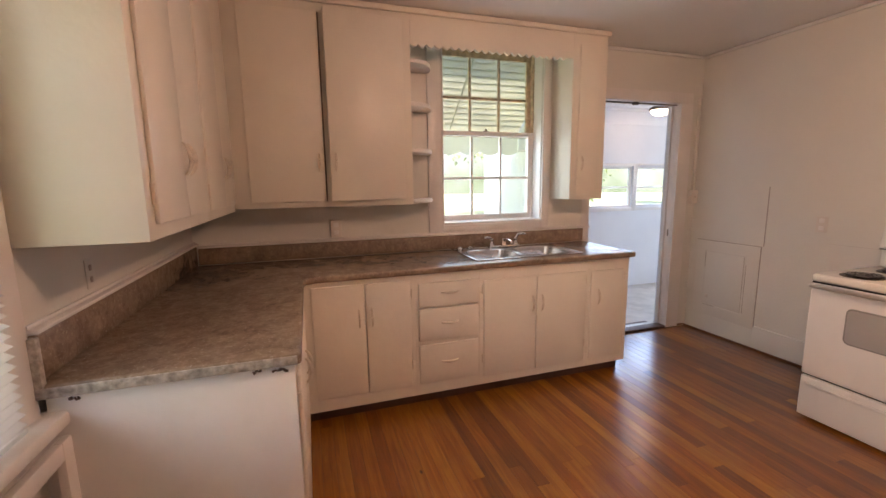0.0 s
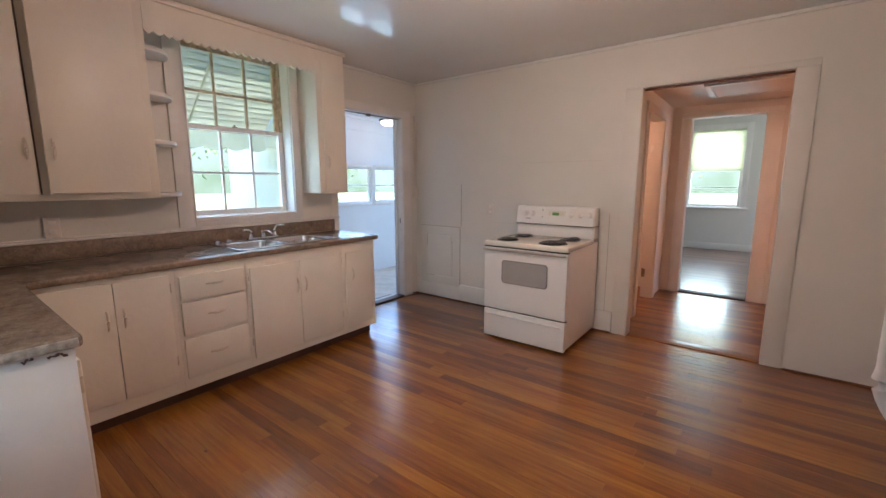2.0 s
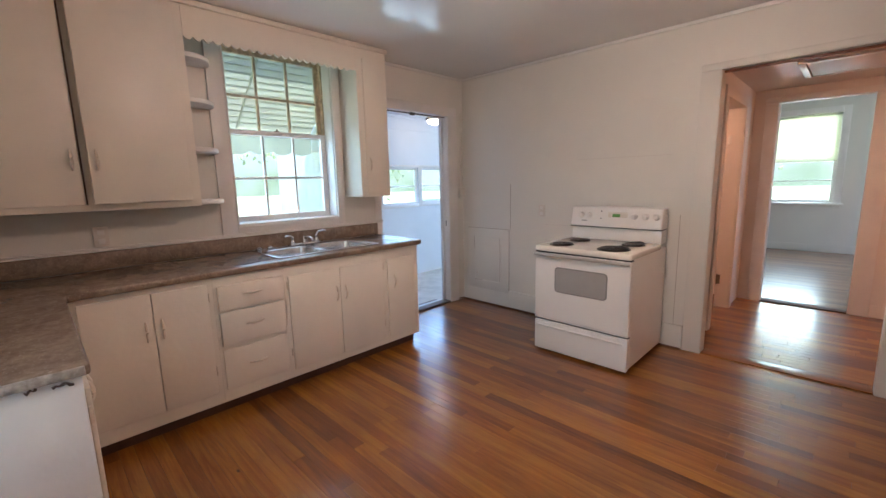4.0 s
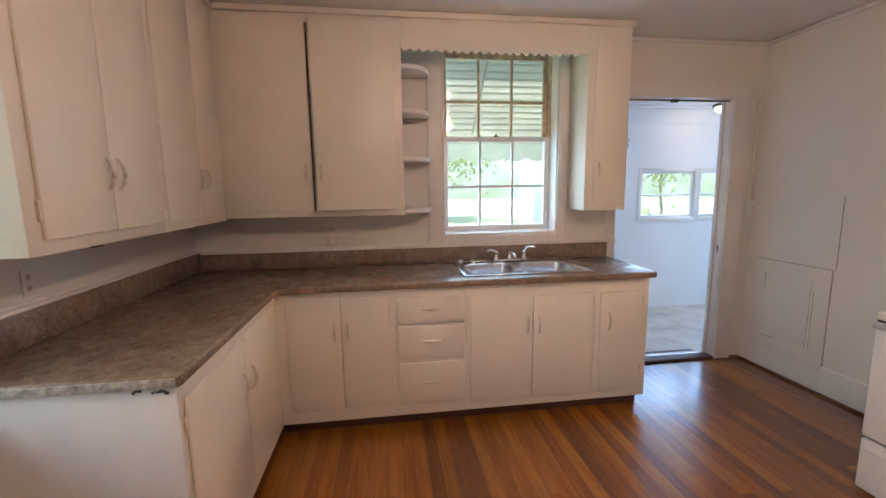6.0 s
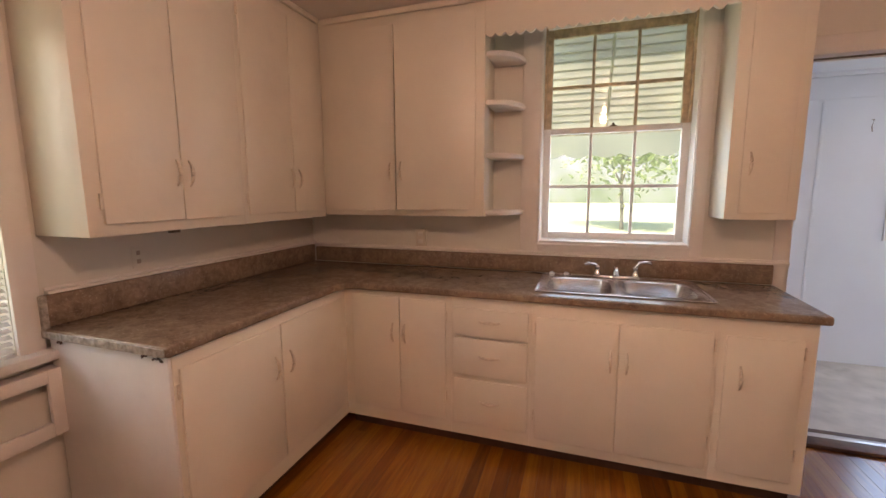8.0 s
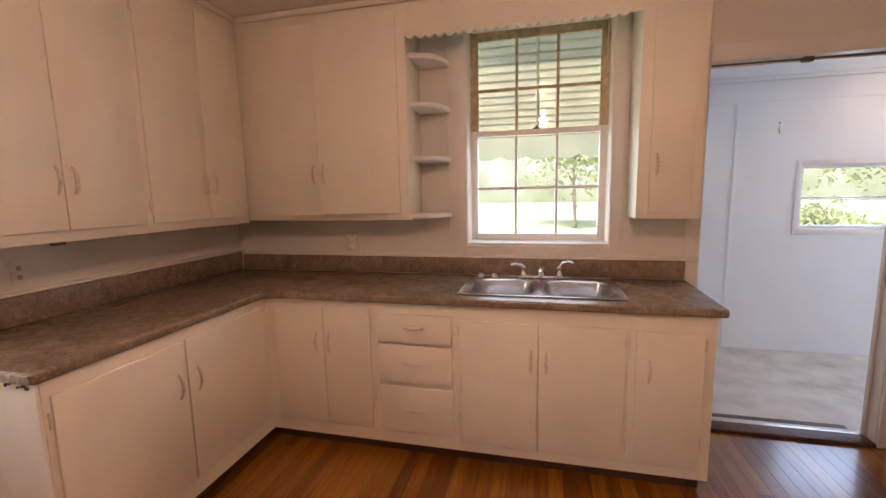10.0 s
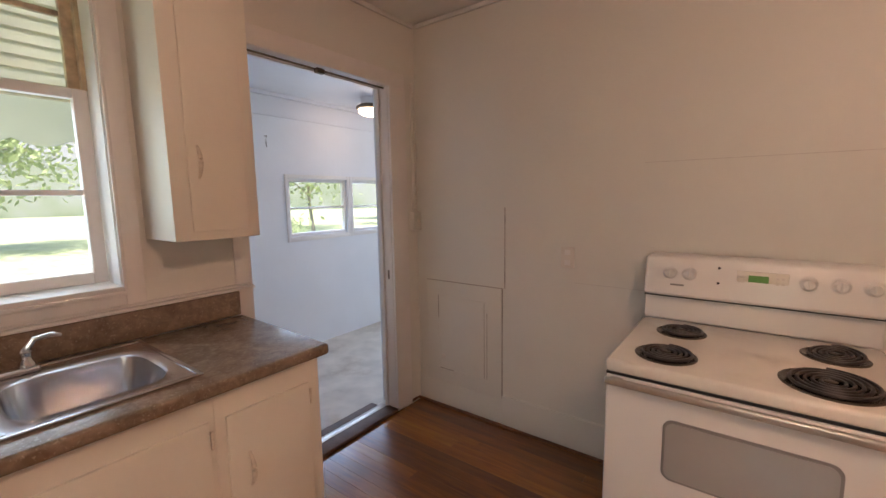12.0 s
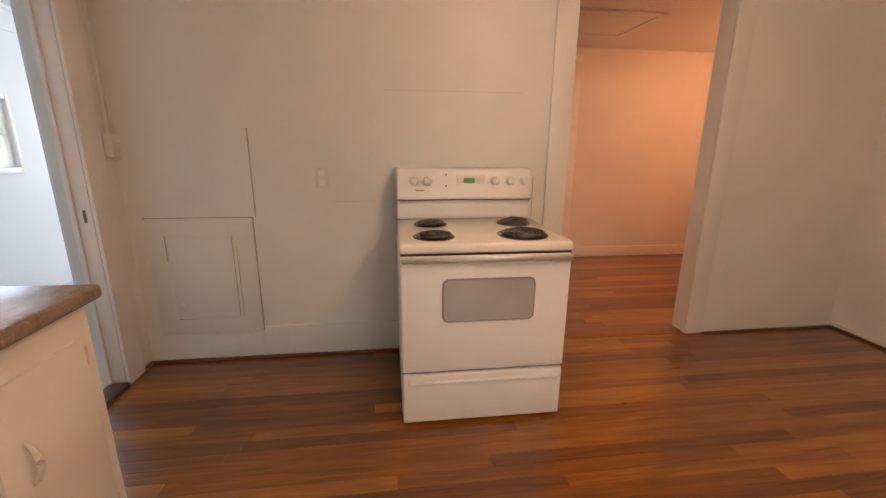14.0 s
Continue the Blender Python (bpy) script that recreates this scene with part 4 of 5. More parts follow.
structure("ledge_strip_north", joined(shell(-0.605, 2.405, NW - 0.034, NW - 0.001, 1.026, 1.040, 0.005), shell(-0.605, 2.405, NW - 0.012, NW - 0.001, 1.040, 1.051, 0.003)), TRIM,
          "white painted ledge strip over the backsplash", "trim")


part("end_band", shell(-0.628, 0.018, 1.9675, 1.9725, 0.880, 0.909, 0.002), EDGE, ct, "worn pale band on the counter's end")
part("end_cap", shell(-0.638, -0.600, 1.969, 1.991, 0.900, 1.043, 0.004), EDGE, ct, "worn grey end of the backsplash")

# ---- sink ----
def ring_rect(cx, cy, hx, hy, r, z, n=40):
    """A rounded rectangle sampled by angle."""
    pts = []
    for k in range(n):
        a = 2 * math.pi * k / n
        c, s = math.cos(a), math.sin(a)
        p = 2 / max(r, 0.02)
        q = (abs(c / hx) ** p + abs(s / hy) ** p) ** (-1 / p)
        pts.append((cx + q * c, cy + q * s, z))
    return pts


SKEW = Matrix.Translation((0.015, -0.006, 0))
sink = thing("kitchen_sink", 1.505, 3.405, 0.74, "double-bowl stainless steel drop-in sink", "sink")
X0, X1, Y0, Y1, RZ = 1.098, 1.915, 3.160, 3.652, CT + 0.006
xm = (X0 + X1) / 2
for cx, hx, x0, x1 in (((X0 + xm) / 2 + 0.008, 0.178, X0, xm), ((X1 + xm) / 2 - 0.008, 0.178, xm, X1)):
    bm = bmesh.new()
    cy, hy = 3.385, 0.178
    n = 48
    rings = [ring_rect(cx, cy, hx, hy, 0.42, RZ, n), ring_rect(cx, cy, hx - 0.010, hy - 0.010, 0.45, RZ - 0.006, n), ring_rect(cx, cy, hx - 0.018, hy - 0.018, 0.45, RZ - 0.06, n),
             ring_rect(cx, cy, hx - 0.030, hy - 0.030, 0.5, RZ - 0.150, n), ring_rect(cx, cy, hx - 0.055, hy - 0.055, 0.55, RZ - 0.172, n), ring_rect(cx, cy, 0.05, 0.05, 1.0, RZ - 0.178, n)]
    outer = []
    for k in range(n):
        a = 2 * math.pi * k / n
        c, s = math.cos(a), math.sin(a)
        tx = ((x1 if c > 0 else x0) - cx) / c if abs(c) > 1e-6 else 1e9
        ty = ((Y1 if s > 0 else Y0) - cy) / s if abs(s) > 1e-6 else 1e9
        q = min(tx, ty)
        outer.append((cx + q * c, cy + q * s, RZ))
    loops = [[bm.verts.new(p) for p in L] for L in (outer, *rings)]
    for A, B in zip(loops, loops[1:]):
        for k in range(n):
            bm.faces.new((A[k], A[(k + 1) % n], B[(k + 1) % n], B[k]))
    bm.faces.new(loops[-1])
    bmesh.ops.recalc_face_normals(bm, faces=bm.faces)
    bowl = part("bowl", bm, STEEL, sink)
    part("drain", lathe([(0.044, 0.0), (0.040, 0.004), (0.030, 0.004), (0.026, 0.001), (0.008, 0.001), (0.006, 0.006), (0.0, 0.006)], (cx, cy, RZ - 0.1775), 24), CHROME, bowl)
part("rim", joined(shell(X0 - 0.006, X1 + 0.006, Y0 - 0.006, Y0 + 0.008, CT + 0.0008, RZ + 0.003, 0.0025), shell(X0 - 0.006, X1 + 0.006, Y1 - 0.008, Y1 + 0.006, CT + 0.0008, RZ + 0.003, 0.0025),
                   shell(X0 - 0.006, X0 + 0.008, Y0 + 0.008, Y1 - 0.008, CT + 0.0008, RZ + 0.003, 0.0025), shell(X1 - 0.008, X1 + 0.006, Y0 + 0.008, Y1 - 0.008, CT + 0.0008, RZ + 0.003, 0.0025)), STEEL, sink)
fa = thing("kitchen_faucet", 1.515, 3.612, RZ, "chrome two-handle kitchen faucet on the sink's back deck", "faucet")
FY = 3.612
part("deck_bar", shell(1.385, 1.645, FY - 0.024, FY + 0.024, RZ + 0.0005, RZ + 0.018, 0.009, 3), CHROME, fa)
for x, dx, up in ((1.412, -0.055, 0.086), (1.618, 0.060, 0.104)):
    h = part("valve", lathe([(0.021, 0), (0.020, 0.012), (0.014, 0.020), (0.013, 0.040), (0.015, 0.046), (0.008, 0.056)], (x, FY, RZ + 0.018), 18), CHROME, fa)
    part("lever", tube([(x, FY, RZ + 0.066), (x + dx * 0.35, FY - 0.006, RZ + up - 0.006), (x + dx, FY - 0.018, RZ + up), (x + dx * 1.35, FY - 0.026, RZ + up - 0.006)], [0.010, 0.009, 0.009, 0.005], 10), CHROME, h)
sp = part("spout_base", lathe([(0.022, 0), (0.021, 0.014), (0.016, 0.026), (0.014, 0.046), (0.011, 0.052)], (1.515, FY, RZ + 0.018), 18), CHROME, fa)
part("spout", tube([(1.515, FY, RZ + 0.050), (1.513, FY - 0.040, RZ + 0.066), (1.510, FY - 0.095, RZ + 0.070), (1.508, FY - 0.140, RZ + 0.060), (1.508, FY - 0.148, RZ + 0.046)], [0.010, 0.010, 0.009, 0.009, 0.010], 12), CHROME, fa)
for x in (1.150, 1.235):
    k = thing("sink_hole_cap", x, 3.63, RZ, "small round chrome cap on the sink deck", "cap", "caps on the sink deck")
    part("cap", lathe([(0.024, 0.001), (0.024, 0.010), (0.019, 0.015), (0.019, 0.020), (0.012, 0.024)], (x, 3.622, RZ), 20), CHROME, k)

SKEW = None

# ---- range ----
def rounded_plate(axis_x, y0, y1, z0, z1, r, thick, n=6):
    """A plate facing -x with rounded corners."""
    bm = bmesh.new()
    pts = []
    for cy, cz, a0 in ((y1 - r, z1 - r, 0), (y0 + r, z1 - r, 90), (y0 + r, z0 + r, 180), (y1 - r, z0 + r, 270)):
        for k in range(n + 1):
            a = radians(a0 + 90 * k / n)
            pts.append((axis_x, cy + r * math.cos(a), cz + r * math.sin(a)))
    f = bm.faces.new([bm.verts.new(p) for p in pts])
    g = bmesh.ops.extrude_face_region(bm, geom=[f])
    bmesh.ops.translate(bm, vec=(thick, 0, 0), verts=[v for v in g["geom"] if isinstance(v, bmesh.types.BMVert)])
    bmesh.ops.recalc_face_normals(bm, faces=bm.faces)
    return bm


RX, RB, RY0, RY1, RT = 2.768, 3.50, 1.476, 2.240, 0.880
SKEW = Matrix.Translation((0.055, 0.007, 0))
rg = thing("kitchen_range", 3.1, 1.865, 0, "white electric coil-top kitchen range standing off the wall", "stove")
part("body", shell(RX + 0.045, RB, RY0 + 0.004, RY1 - 0.004, 0.035, RT - 0.036, 0.004), ENAMEL, rg)
for x in (RX + 0.10, RB - 0.06):
    for y in (RY0 + 0.06, RY1 - 0.06):
        part("levelling_foot", lathe([(0.018, 0.001), (0.018, 0.012), (0.008, 0.016), (0.008, 0.036)], (x, y, 0), 12), BLACK, rg)
bm = shell(RX - 0.005, 3.37, RY0, RY1, RT - 0.044, RT, 0.014, 3)
part("cooktop", bm, ENAMELTOP, rg, "cream enamel cooktop with light stains")
part("cooktop_gap", shell(RX + 0.004, RX + 0.044, RY0 + 0.004, RY1 - 0.004, RT - 0.053, RT - 0.0445), BLACK, rg)
od = part("oven_door", shell(RX - 0.002, RX + 0.044, RY0 + 0.004, RY1 - 0.004, 0.278, RT - 0.054, 0.009, 3), ENAMEL, rg)
part("oven_handle", joined(shell(RX - 0.034, RX - 0.016, RY0 + 0.006, RY1 - 0.006, RT - 0.078, RT - 0.054, 0.007, 3),
                           shell(RX - 0.017, RX - 0.001, RY0 + 0.02, RY0 + 0.06, RT - 0.076, RT - 0.056, 0.003), shell(RX - 0.017, RX - 0.001, RY1 - 0.06, RY1 - 0.02, RT - 0.076, RT - 0.056, 0.003)),
     SILVER, od, "worn silver handle bar")
part("window_trim", rounded_plate(RX - 0.0055, 1.640, 2.058, 0.522, 0.724, 0.030, 0.0035), GREYTRIM, od)
part("window_glass", rounded_plate(RX - 0.0085, 1.648, 2.050, 0.530, 0.716, 0.025, 0.0035), OVENGLASS, od, "grey dotted oven window")
dr = part("storage_drawer", shell(RX - 0.002, RX + 0.044, RY0 + 0.006, RY1 - 0.006, 0.020, 0.266, 0.008, 3), ENAMEL, rg)
part("drawer_grip", shell(RX - 0.014, RX - 0.001, RY0 + 0.03, RY1 - 0.03, 0.216, 0.234, 0.006, 3), ENAMEL, dr)
# back guard: riser and overhanging control panel
part("riser", shell(3.375, RB, RY0 + 0.006, RY1 - 0.006, RT - 0.002, 0.985, 0.005), ENAMEL, rg)
bm = shell(3.340, RB + 0.002, RY0 + 0.002, RY1 - 0.002, 0.988, 1.158, 0.016, 3)
for v in bm.verts:
    if v.co.x < 3.40:
        v.co.x += (v.co.z - 0.99) * 0.22
# black filler makes the shade between oven door and drawer
part("drawer_gap_shade", shell(RX + 0.020, RX + 0.0445, RY0 + 0.007, RY1 - 0.007, 0.2665, 0.2775), BLACK, rg, "black strip painted as the shaded gap over the drawer")
cp = part("control_panel", bm, ENAMEL, rg)
part("panel_seam", shell(3.350, RB - 0.002, RY0 + 0.006, RY1 - 0.006, 0.9845, 0.9885), BLACK, cp)


def face_x(z):
    return 3.340 + (z - 0.99) * 0.22


for y in (2.140, 2.068, 1.690, 1.603, 1.520):
    k = part("knob", lathe([(0.027, 0.0), (0.027, 0.006), (0.022, 0.010), (0.019, 0.026), (0.016, 0.029)], (face_x(1.09) - 0.001, y, 1.090), 22, "X"), ENAMEL, cp)
    part("grip", shell(face_x(1.09) - 0.036, face_x(1.09) - 0.024, y - 0.004, y + 0.004, 1.074, 1.108, 0.003), ENAMEL, k)
part("display_frame", shell(face_x(1.09) - 0.003, face_x(1.09) + 0.004, 1.745, 1.905, 1.062, 1.118, 0.002), ENAMELTOP, cp)
part("display", shell(face_x(1.09) - 0.005, face_x(1.09) + 0.004, 1.805, 1.868, 1.077, 1.104, 0.001), LCD, cp, "green lit clock display")
for y in (1.762, 1.778, 1.885, 1.895):
    for z in (1.078, 1.098):
        part("button", shell(face_x(1.09) - 0.005, face_x(1.09) + 0.002, y - 0.005, y + 0.005, z - 0.005, z + 0.005, 0.001), PLATE, cp)
for z in (1.062, 1.122):
    part("indicator_lamp", lathe([(0.005, 0), (0.005, 0.003), (0.003, 0.004)], (face_x(z) - 0.0005, 1.965, z), 10, "X"), BLACK, cp)
part("badge", shell(face_x(1.04) - 0.0015, face_x(1.04) + 0.004, 2.085, 2.135, 1.036, 1.043), GREYTRIM, cp, "small grey maker's mark")


def burner(x, y, r, tip=0.0):
    b = part("drip_pan", lathe([(r + 0.013, 0.0005), (r + 0.013, 0.003), (r + 0.008, 0.005), (r, 0.001), (0.03, -0.004)], (x, y, RT), 30), PAN, rg)
    turns = 4 if r < 0.09 else 5
    pts = []
    for i in range(turns * 22 + 1):
        f = i / (turns * 22)
        rr = 0.018 + (r - 0.018) * f
        a = 2 * math.pi * turns * f
        pts.append((rr * math.cos(a), rr * math.sin(a), 0.011 + tip * rr * math.cos(a + 0.6)))
    bm = tube(pts, 0.0052, 6)
    bm.transform(Matrix.Translation((x, y, RT)))
    part("coil", bm, COIL, b, "black spiral heating coil")
    part("coil_hub", lathe([(0.016, 0.006), (0.016, 0.014), (0.010, 0.016)], (x, y, RT), 14), PAN, b)


burner(3.195, 2.068, 0.074)
burner(2.905, 2.080, 0.082)
burner(3.190, 1.625, 0.076, 0.12)
burner(2.910, 1.665, 0.105, 0.03)

SKEW = None

# ---- refrigerator ----
FR = dict(x0=0.828, x1=1.548, y0=-0.67, y1=0.072)
SKEW = Matrix.Translation((0.828, 0.072, 0)) @ Matrix.Rotation(radians(-14), 4, "Z") @ Matrix.Translation((-0.828, -0.072, 0))
fr = thing("refrigerator", 1.14, -0.3, 0, "white top-freezer refrigerator with long curved handles", "refrigerator")
part("body", shell(FR["x0"], FR["x1"], FR["y0"], FR["y1"] - 0.062, 0.03, 1.68, 0.006), ENAMEL, fr)
part("grille", shell(FR["x0"] + 0.02, FR["x1"] - 0.02, FR["y1"] - 0.10, FR["y1"] - 0.063, 0.012, 0.085, 0.004), GREYTRIM, fr)
for z0, z1, h0, h1, nm in ((0.095, 1.168, 0.895, 1.166, "fridge_door"), (1.178, 1.685, 1.181, 1.47, "freezer_door")):
    d = part(nm, shell(FR["x0"], FR["x1"], FR["y1"] - 0.060, FR["y1"], z0, z1, 0.014, 3), ENAMEL, fr)
    up = nm == "fridge_door"
    pts, rs = [], []
    for i in range(15):
        f = i / 14
        z = h1 - (h1 - h0) * f if up else h0 + (h1 - h0) * f
        o = 0.050 if f < 0.62 else 0.050 * math.cos((f - 0.62) / 0.38 * math.pi / 2) ** 0.8 + 0.004
        pts.append((FR["x0"] + 0.045, FR["y1"] + o, z))
        rs.append(0.0135)
    part("handle", tube(pts, rs, 12), ENAMEL, d, "long curved white handle")
    zz = h1 - 0.012 if up else h0 + 0.012
    part("handle_mount", shell(FR["x0"] + 0.032, FR["x0"] + 0.058, FR["y1"] + 0.001, FR["y1"] + 0.050, zz - 0.011, zz + 0.011, 0.004), ENAMEL, d)
SKEW = None

# ---- wall details on the east wall ----
ap = thing("access_panel", EW - 0.004, 3.35, 0.17, "white painted access panel with an inner hatch in the wall", "panel")
part("board", shell(EW - 0.006, EW - 0.0005, 3.064, 3.640, 0.165, 0.868, 0.002), WALL, ap)
# thin grey strips paint the shadow lines round board and hatch
part("shadow_gap", joined(shell(EW - 0.0035, EW - 0.0008, 3.056, 3.0632, 0.17, 0.872), shell(EW - 0.0035, EW - 0.0008, 3.06, 3.64, 0.8685, 0.874)), SEAM, ap)
part("hatch_frame", joined(shell(EW - 0.0078, EW - 0.0062, 3.160, 3.548, 0.765, 0.778), shell(EW - 0.0078, EW - 0.0062, 3.160, 3.548, 0.256, 0.268),
                           shell(EW - 0.0078, EW - 0.0062, 3.160, 3.182, 0.268, 0.765), shell(EW - 0.0078, EW - 0.0062, 3.536, 3.548, 0.268, 0.765)), WALL, ap)
part("hatch", shell(EW - 0.010, EW - 0.0062, 3.188, 3.530, 0.273, 0.760, 0.002), WALL, ap)
for g in ((0.0072, 0.0062, 3.183, 3.187, 0.27, 0.763), (0.0085, 0.0079, 3.42, 3.535, 0.262, 0.267), (0.0085, 0.0079, 3.540, 3.545, 0.62, 0.77), (0.0085, 0.0079, 3.162, 3.166, 0.27, 0.70)):
    part("hatch_shadow_line", shell(EW - g[0], EW - g[1], *g[2:]), SEAM, ap)
part("latch", shell(EW - 0.014, EW - 0.0101, 3.485, 3.515, 0.335, 0.365, 0.003), PLATE, ap)
# shadow lines of the wallboard joints, laid on as grey strips
structure("wall_seam_shadow", joined(shell(EW - 0.003, EW - 0.0005, 3.040, 3.046, 0.874, 1.36), shell(EW - 0.0015, EW - 0.0005, 1.41, 1.414, 0.03, 1.10)),
          SEAM, "thin grey strips painted as shadow lines of the wallboard joints", "trim")
structure("wall_joint_trim", joined(shell(EW - 0.0015, EW - 0.0005, 1.5, 2.30, 1.572, 1.575), shell(EW - 0.0015, EW - 0.0005, 2.25, 2.62, 0.955, 0.958)),
          FAINT, "faint painted-over joints of the wallboards", "trim")


def wall_plate(name, label, cat, faces, slots):
    o = thing(name, *faces["at"], label, cat)
    part("plate", shell(*faces["box"], 0.004), PLATE, o)
    for s in slots:
        part("socket", shell(*s, 0.002), TRIM, o)
    return o


wall_plate("outlet", "white outlet plate on the wall behind the range", "outlet", dict(at=(EW, 2.66, 1.04), box=(EW - 0.008, EW - 0.001, 2.625, 2.697, 1.035, 1.150)),
           [(EW - 0.011, EW - 0.0082, 2.645, 2.677, 1.05, 1.08), (EW - 0.011, EW - 0.0082, 2.645, 2.677, 1.105, 1.135)])
wall_plate("outlet", "cream outlet box on the wall under the cabinets", "outlet", dict(at=(0.262, NW, 1.06), box=(0.225, 0.300, NW - 0.030, NW - 0.001, 1.056, 1.178)),
           [(0.245, 0.280, NW - 0.034, NW - 0.0302, 1.075, 1.105), (0.245, 0.280, NW - 0.034, NW - 0.0302, 1.128, 1.158)])
SKEW = WEST
wo = thing("outlet", -0.648, 2.40, 1.09, "old outlet without a plate in the wall under the cabinets", "outlet")
part("plate", shell(-0.649, -0.645, 2.372, 2.430, 1.085, 1.185, 0.002), WALL, wo)
for z in (1.115, 1.155):
    part("socket", shell(-0.645, -0.6435, 2.392, 2.410, z - 0.010, z + 0.010, 0.001), SEAM, wo)
br = thing("pipe_clip", -0.5, 2.42, 1.24, "small brown bracket under the upper cabinets", "bracket")
part("clip", shell(-0.42, -0.40, 2.38, 2.43, 1.255, 1.271, 0.004), RUST, br)
SKEW = None
cd = thing("surface_conduit", 3.545, NW, 1.18, "painted surface wiring with a switch box beside the doorway", "wiring")
part("raceway", shell(3.548, 3.566, NW - 0.022, NW - 0.001, 1.33, 2.16, 0.004), WALL, cd)
sb = part("switch_box", shell(3.518, 3.594, NW - 0.042, NW - 0.001, 1.205, 1.328, 0.006), WALL, cd)
part("toggle", shell(3.551, 3.562, NW - 0.056, NW - 0.0425, 1.258, 1.282, 0.003), PLATE, sb)
cl = thing("door_closer_track", 2.86, 3.78, 2.06, "thin worn metal rod with a clip under the door head", "door hardware")
part("rod", tube([(2.42, 3.745, 2.096), (3.335, 3.745, 2.096)], 0.005, 8), RUST, cl)
part("clip", shell(2.840, 2.890, 3.730, 3.760, 2.078, 2.105, 0.005), RUST, cl)
ho = thing("jamb_latch", 3.308, 3.76, 0.93, "small dark latch plate on the doorway jamb", "latch")
part("plate", shell(3.336, 3.3395, 3.745, 3.758, 0.90, 0.96, 0.001), RUST, ho)
no = thing("pilot_hole_button", 2.28, 3.4, 0.62, "small dark plug in the cabinet's end panel", "plug")
part("plug", lathe([(0.006, 0), (0.006, 0.004), (0.003, 0.005)], (2.2835, 3.36, 0.62), 10, "X"), BLACK, no)
wh = thing("wall_hook", 3.53, 5.57, 1.98, "small bent wire hook on the porch wall", "hook")
part("wire", tube([(3.62, 5.575, 2.02), (3.62, 5.55, 2.02), (3.61, 5.55, 1.96), (3.62, 5.555, 1.92)], 0.004, 6), RUST, wh)

# splintered laminate and glue drips under the counter's worn end
rnd = random.Random(3)
for x, z, w in ((-0.055, 0.868, 0.045), (-0.11, 0.871, 0.025), (-0.555, 0.866, 0.022)):
    ch = thing("laminate_chip", x, 1.983, z - 0.012, "dark chipped laminate and glue under the counter edge", "damage")
    pts = [(x + w * k / 6, 1.9825, z + rnd.uniform(-0.010, 0.004)) for k in range(7)]
    part("chip", tube(pts, [rnd.uniform(0.002, 0.0055) for k in range(7)], 6), DARKWOOD, ch)

# ---- lamps ----
kl = thing("ceiling_bulb", 1.533, 1.26, 2.33, "bare lit bulb in a white porcelain holder on the ceiling", "ceiling light")
part("holder", lathe([(0.060, 0), (0.060, -0.012), (0.045, -0.030), (0.028, -0.055), (0.026, -0.075)][::-1], (1.533, 1.26, CH - 0.001), 24), ENAMEL, kl)
part("bulb", lathe([(0.012, -0.075), (0.016, -0.090), (0.030, -0.125), (0.031, -0.145), (0.022, -0.165), (0.004, -0.173)][::-1], (1.533, 1.26, CH), 20), BULB, kl, "glowing glass bulb")
pl = thing("porch_ceiling_light", 4.47, 5.05, 2.30, "round frosted porch light with a brown rim, lit", "ceiling light")
part("stem", tube([(4.47, 5.05, 2.36), (4.47, 5.05, 2.4295)], 0.09, 14), PORCH, pl)
part("rim", lathe([(0.10, 0.04), (0.135, 0.02), (0.140, 0.0), (0.125, -0.008)][::-1], (4.47, 5.05, 2.325), 26), RUST, pl)
part("dome", lathe([(0.118, 0.0), (0.112, -0.03), (0.085, -0.055), (0.04, -0.068), (0.005, -0.07)][::-1], (4.47, 5.05, 2.318), 26), DOME, pl, "glowing frosted glass dome")

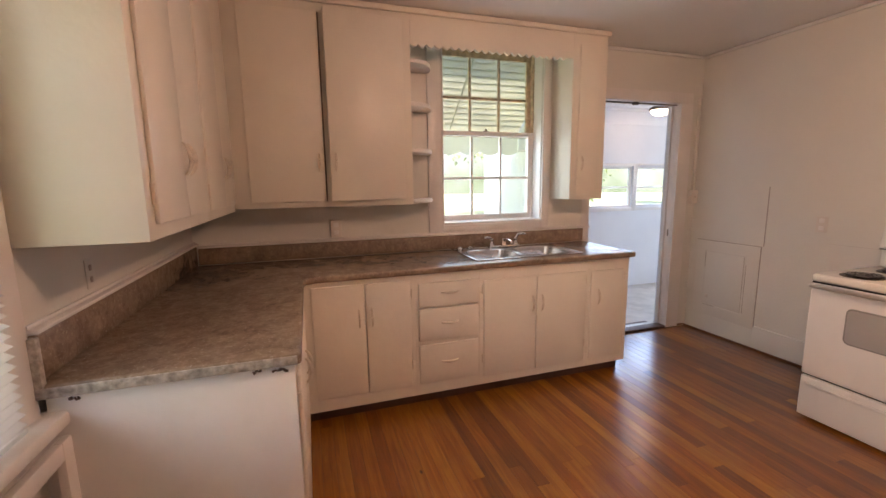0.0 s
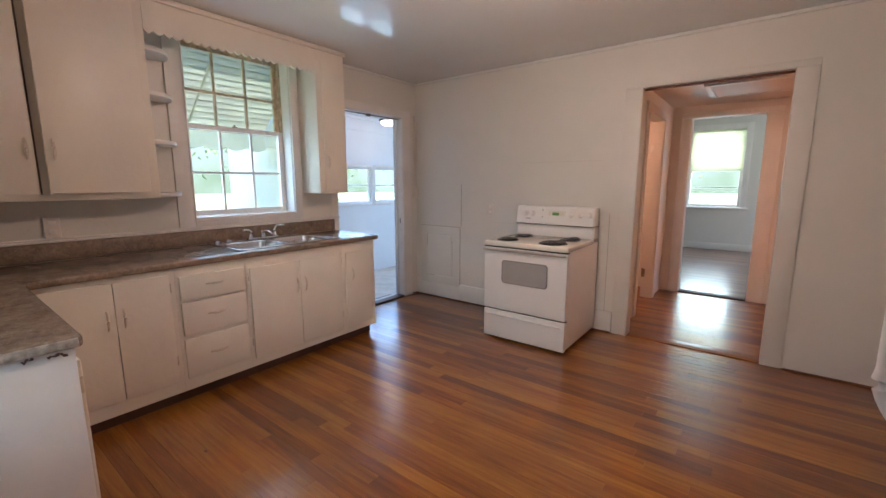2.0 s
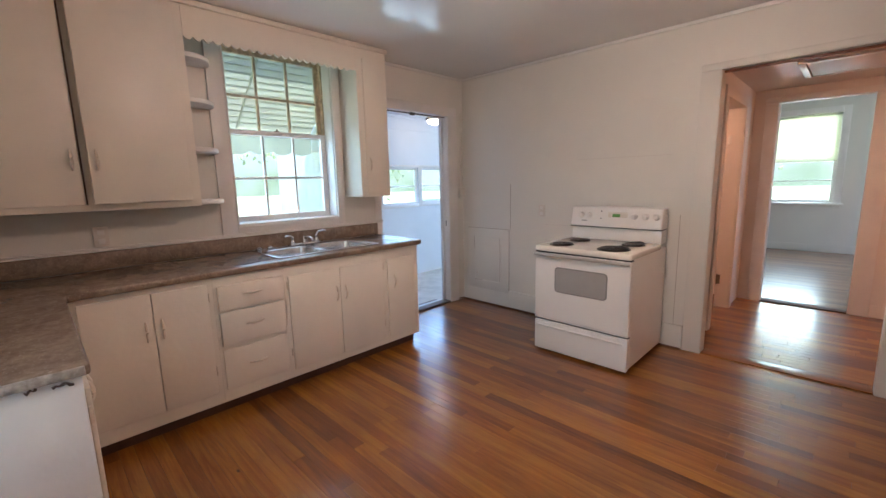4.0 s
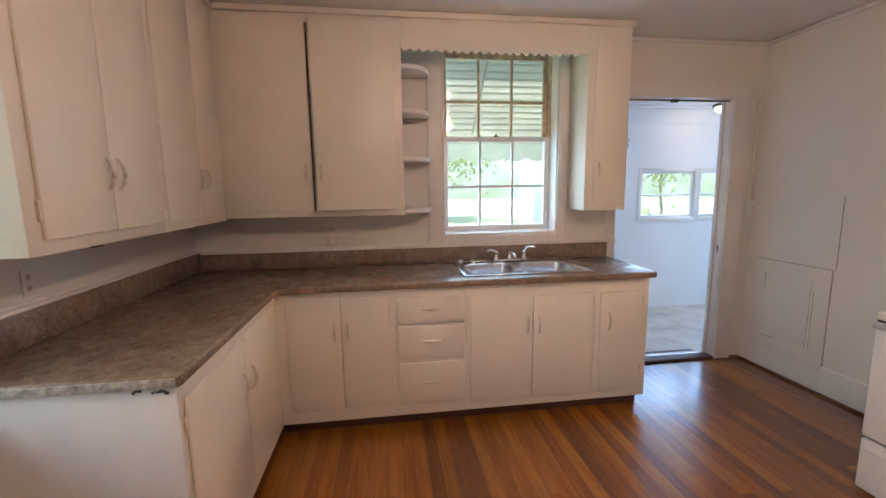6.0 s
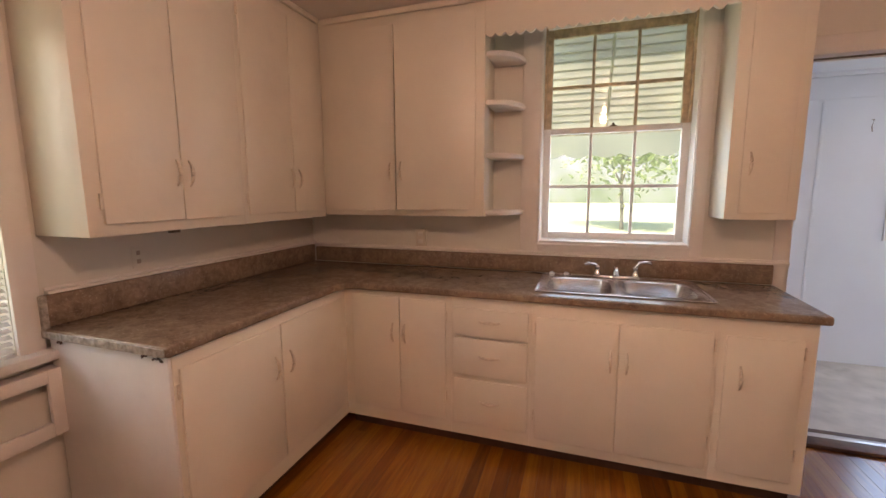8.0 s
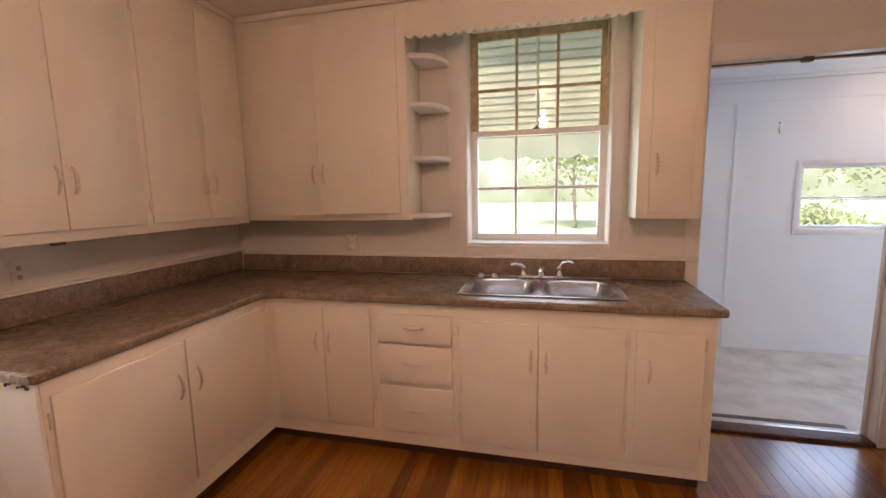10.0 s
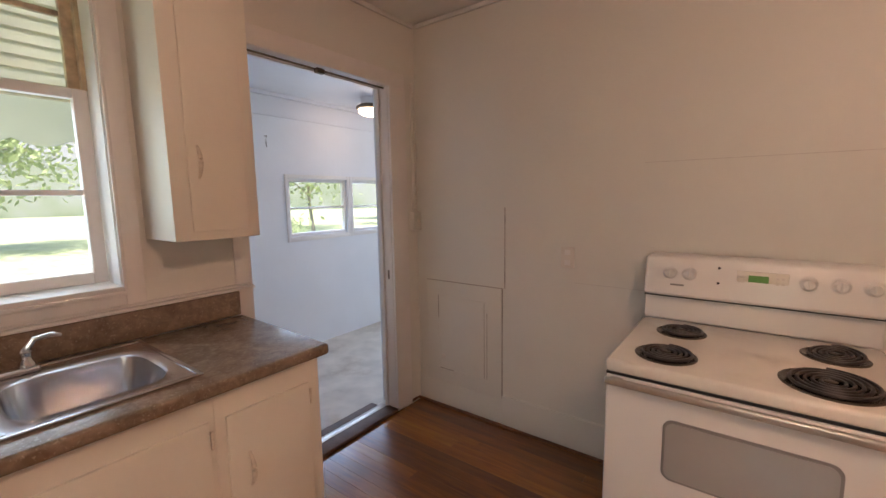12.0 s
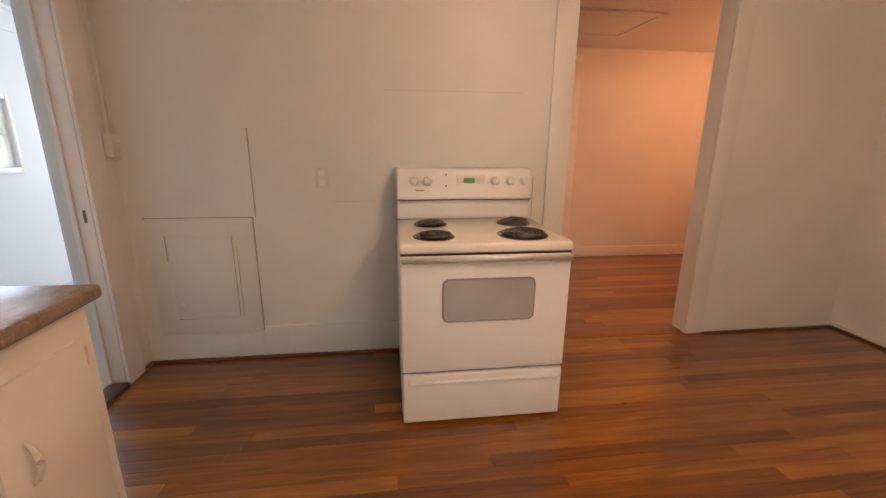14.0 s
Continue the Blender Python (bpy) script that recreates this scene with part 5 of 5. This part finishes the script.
# ---- outside: trees and shrubs beyond the windows ----
def tree(x, y, height, spread, leaves, seed, name="tree", label="leafy green tree in bright sun"):
    rnd = random.Random(seed)
    t = thing(name, x, y, -0.4, label, name)
    trunk = []
    limb_tops = []
    p = Vector((x, y, -0.4))
    for i in range(6):
        trunk.append(tuple(p))
        p = p + Vector((rnd.uniform(-0.12, 0.12), rnd.uniform(-0.12, 0.12), height * 0.12))
    part("trunk", tube(trunk, [0.013 * height * (1 - 0.13 * i) for i in range(6)], 9), BARK, t)
    top = Vector(trunk[-1])
    for i in range(7):
        a = rnd.uniform(0, 6.28)
        start = Vector(trunk[rnd.randint(2, 5)])
        end = start + Vector((math.cos(a) * spread * rnd.uniform(0.4, 0.8), math.sin(a) * spread * rnd.uniform(0.4, 0.8), height * rnd.uniform(0.08, 0.32)))
        mid = (start + end) / 2 + Vector((0, 0, 0.15))
        part("limb", tube([start, mid, end], [0.045, 0.03, 0.012], 6), BARK, t)
        limb_tops.append(end)
        limb_tops.append(mid)
    limb_tops += [top + Vector((0, 0, height * f)) for f in (0.05, 0.2, 0.32)]
    verts, faces = [], []
    for i in range(leaves):
        c = rnd.choice(limb_tops)
        q = c + Vector((rnd.gauss(0, 1), rnd.gauss(0, 1), rnd.gauss(0, 0.8))) * spread * 0.24
        if name == "shrub":
            q.z -= 0.55
        s = rnd.uniform(0.08, 0.16) * (0.6 + height * 0.08)
        r = Euler((rnd.uniform(-1, 1), rnd.uniform(-1, 1), rnd.uniform(0, 6.28))).to_matrix()
        k = len(verts)
        for u, v in ((-1, 0), (0, -0.5), (1, 0), (0, 0.5)):
            verts.append(q + r @ Vector((u * s, v * s, 0.15 * s * u * u)))
        faces.append((k, k + 1, k + 2, k + 3))
    me = bpy.data.meshes.new("crown")
    o = base_of(t)
    me.from_pydata([tuple(v - o) for v in verts], [], faces)
    me.materials.append(LEAF)
    ob = new("crown", me)
    ob.parent = t
    return t


for i, (x, y, h, s, n) in enumerate(((-6.0, 20.5, 8.0, 3.8, 4200), (3.2, 23.0, 9.0, 4.4, 4600), (9.5, 20.0, 8.0, 3.8, 4200), (16.0, 22.0, 8.5, 4.2, 4200), (24.0, 19.0, 8.5, 4.2, 4000),
                                     (28.0, 26.0, 9.0, 4.6, 3600), (-14.0, 21.0, 8.5, 4.4, 3600), (22.0, 4.0, 7.0, 3.4, 2400), (21.0, -2.5, 7.0, 3.4, 2400))):
    tree(x, y, h, s, n, 40 + i)
for i, (x, y) in enumerate(((-1.6, 13.6), (8.4, 14.8))):
    tree(x, y, 1.6, 1.5, 5200, 90 + i, "shrub", "green leafy shrub on the lawn")

# ---- floor boards last ----
W = 0.0685
unit = bmesh.new()
bmesh.ops.create_cube(unit, size=1.0)
for v in unit.verts:
    v.co = Vector((v.co.x * (W - 0.0007), v.co.y, -0.0076 + v.co.z * 0.0150))
bmesh.ops.bevel(unit, geom=[e for e in unit.edges if abs(e.verts[0].co.z - e.verts[1].co.z) < 1e-6 and e.verts[0].co.z > -0.005 and abs(e.verts[0].co.x - e.verts[1].co.x) < 1e-6],
                offset=0.0005, segments=1, affect="EDGES")
plank_mesh = bpy.data.meshes.new("plank")
unit.to_mesh(plank_mesh)
unit.free()
plank_mesh.materials.append(FLOOR)
rnd = random.Random(7)


def board(x, y0, y1, parent):
    ob = new("plank", plank_mesh)
    ob.parent = parent
    ob.location = Vector((x, (y0 + y1) / 2, 0)) - parent.location
    ob.scale = (1, y1 - y0 - 0.0012, 1)


x = 5.62 - W / 2 - 0.002
while x > -0.84:
    if x > 3.74:
        lo, hi, long_ = -1.62, 3.70, 2.6
    else:
        lo, hi, long_ = -0.94, 3.70, 1.75
    y = lo
    while y < hi - 0.01:
        step = rnd.uniform(0.7, 1.0) * long_
        if hi - (y + step) < 0.45:
            step = hi - y
        board(x, y, y + step, floor)
        y += step
    x -= W

# the far room's boards, too far off to tell apart
bm = bmesh.new()
x = 5.76
verts, faces = [], []
while x < 9.86:
    y = -1.6
    while y < 3.6:
        step = min(rnd.uniform(1.4, 2.6), 3.68 - y)
        k = len(verts)
        verts += [(x, y, 0), (x + 0.0675, y, 0), (x + 0.0675, y + step - 0.001, 0), (x, y + step - 0.001, 0), (x, y, -0.014), (x + 0.0675, y, -0.014), (x + 0.0675, y + step - 0.001, -0.014), (x, y + step - 0.001, -0.014)]
        faces += [(k, k + 1, k + 2, k + 3), (k, k + 4, k + 5, k + 1), (k + 1, k + 5, k + 6, k + 2), (k + 2, k + 6, k + 7, k + 3), (k + 3, k + 7, k + 4, k)]
        y += step
    x += 0.0688
me = bpy.data.meshes.new("far_room_boards")
me.from_pydata(verts, [], faces)
me.materials.append(FLOORFAR)
tagged(new("far_room_boards", me), "pale worn wooden floorboards of the far room", "floorboards", kind="stuff")
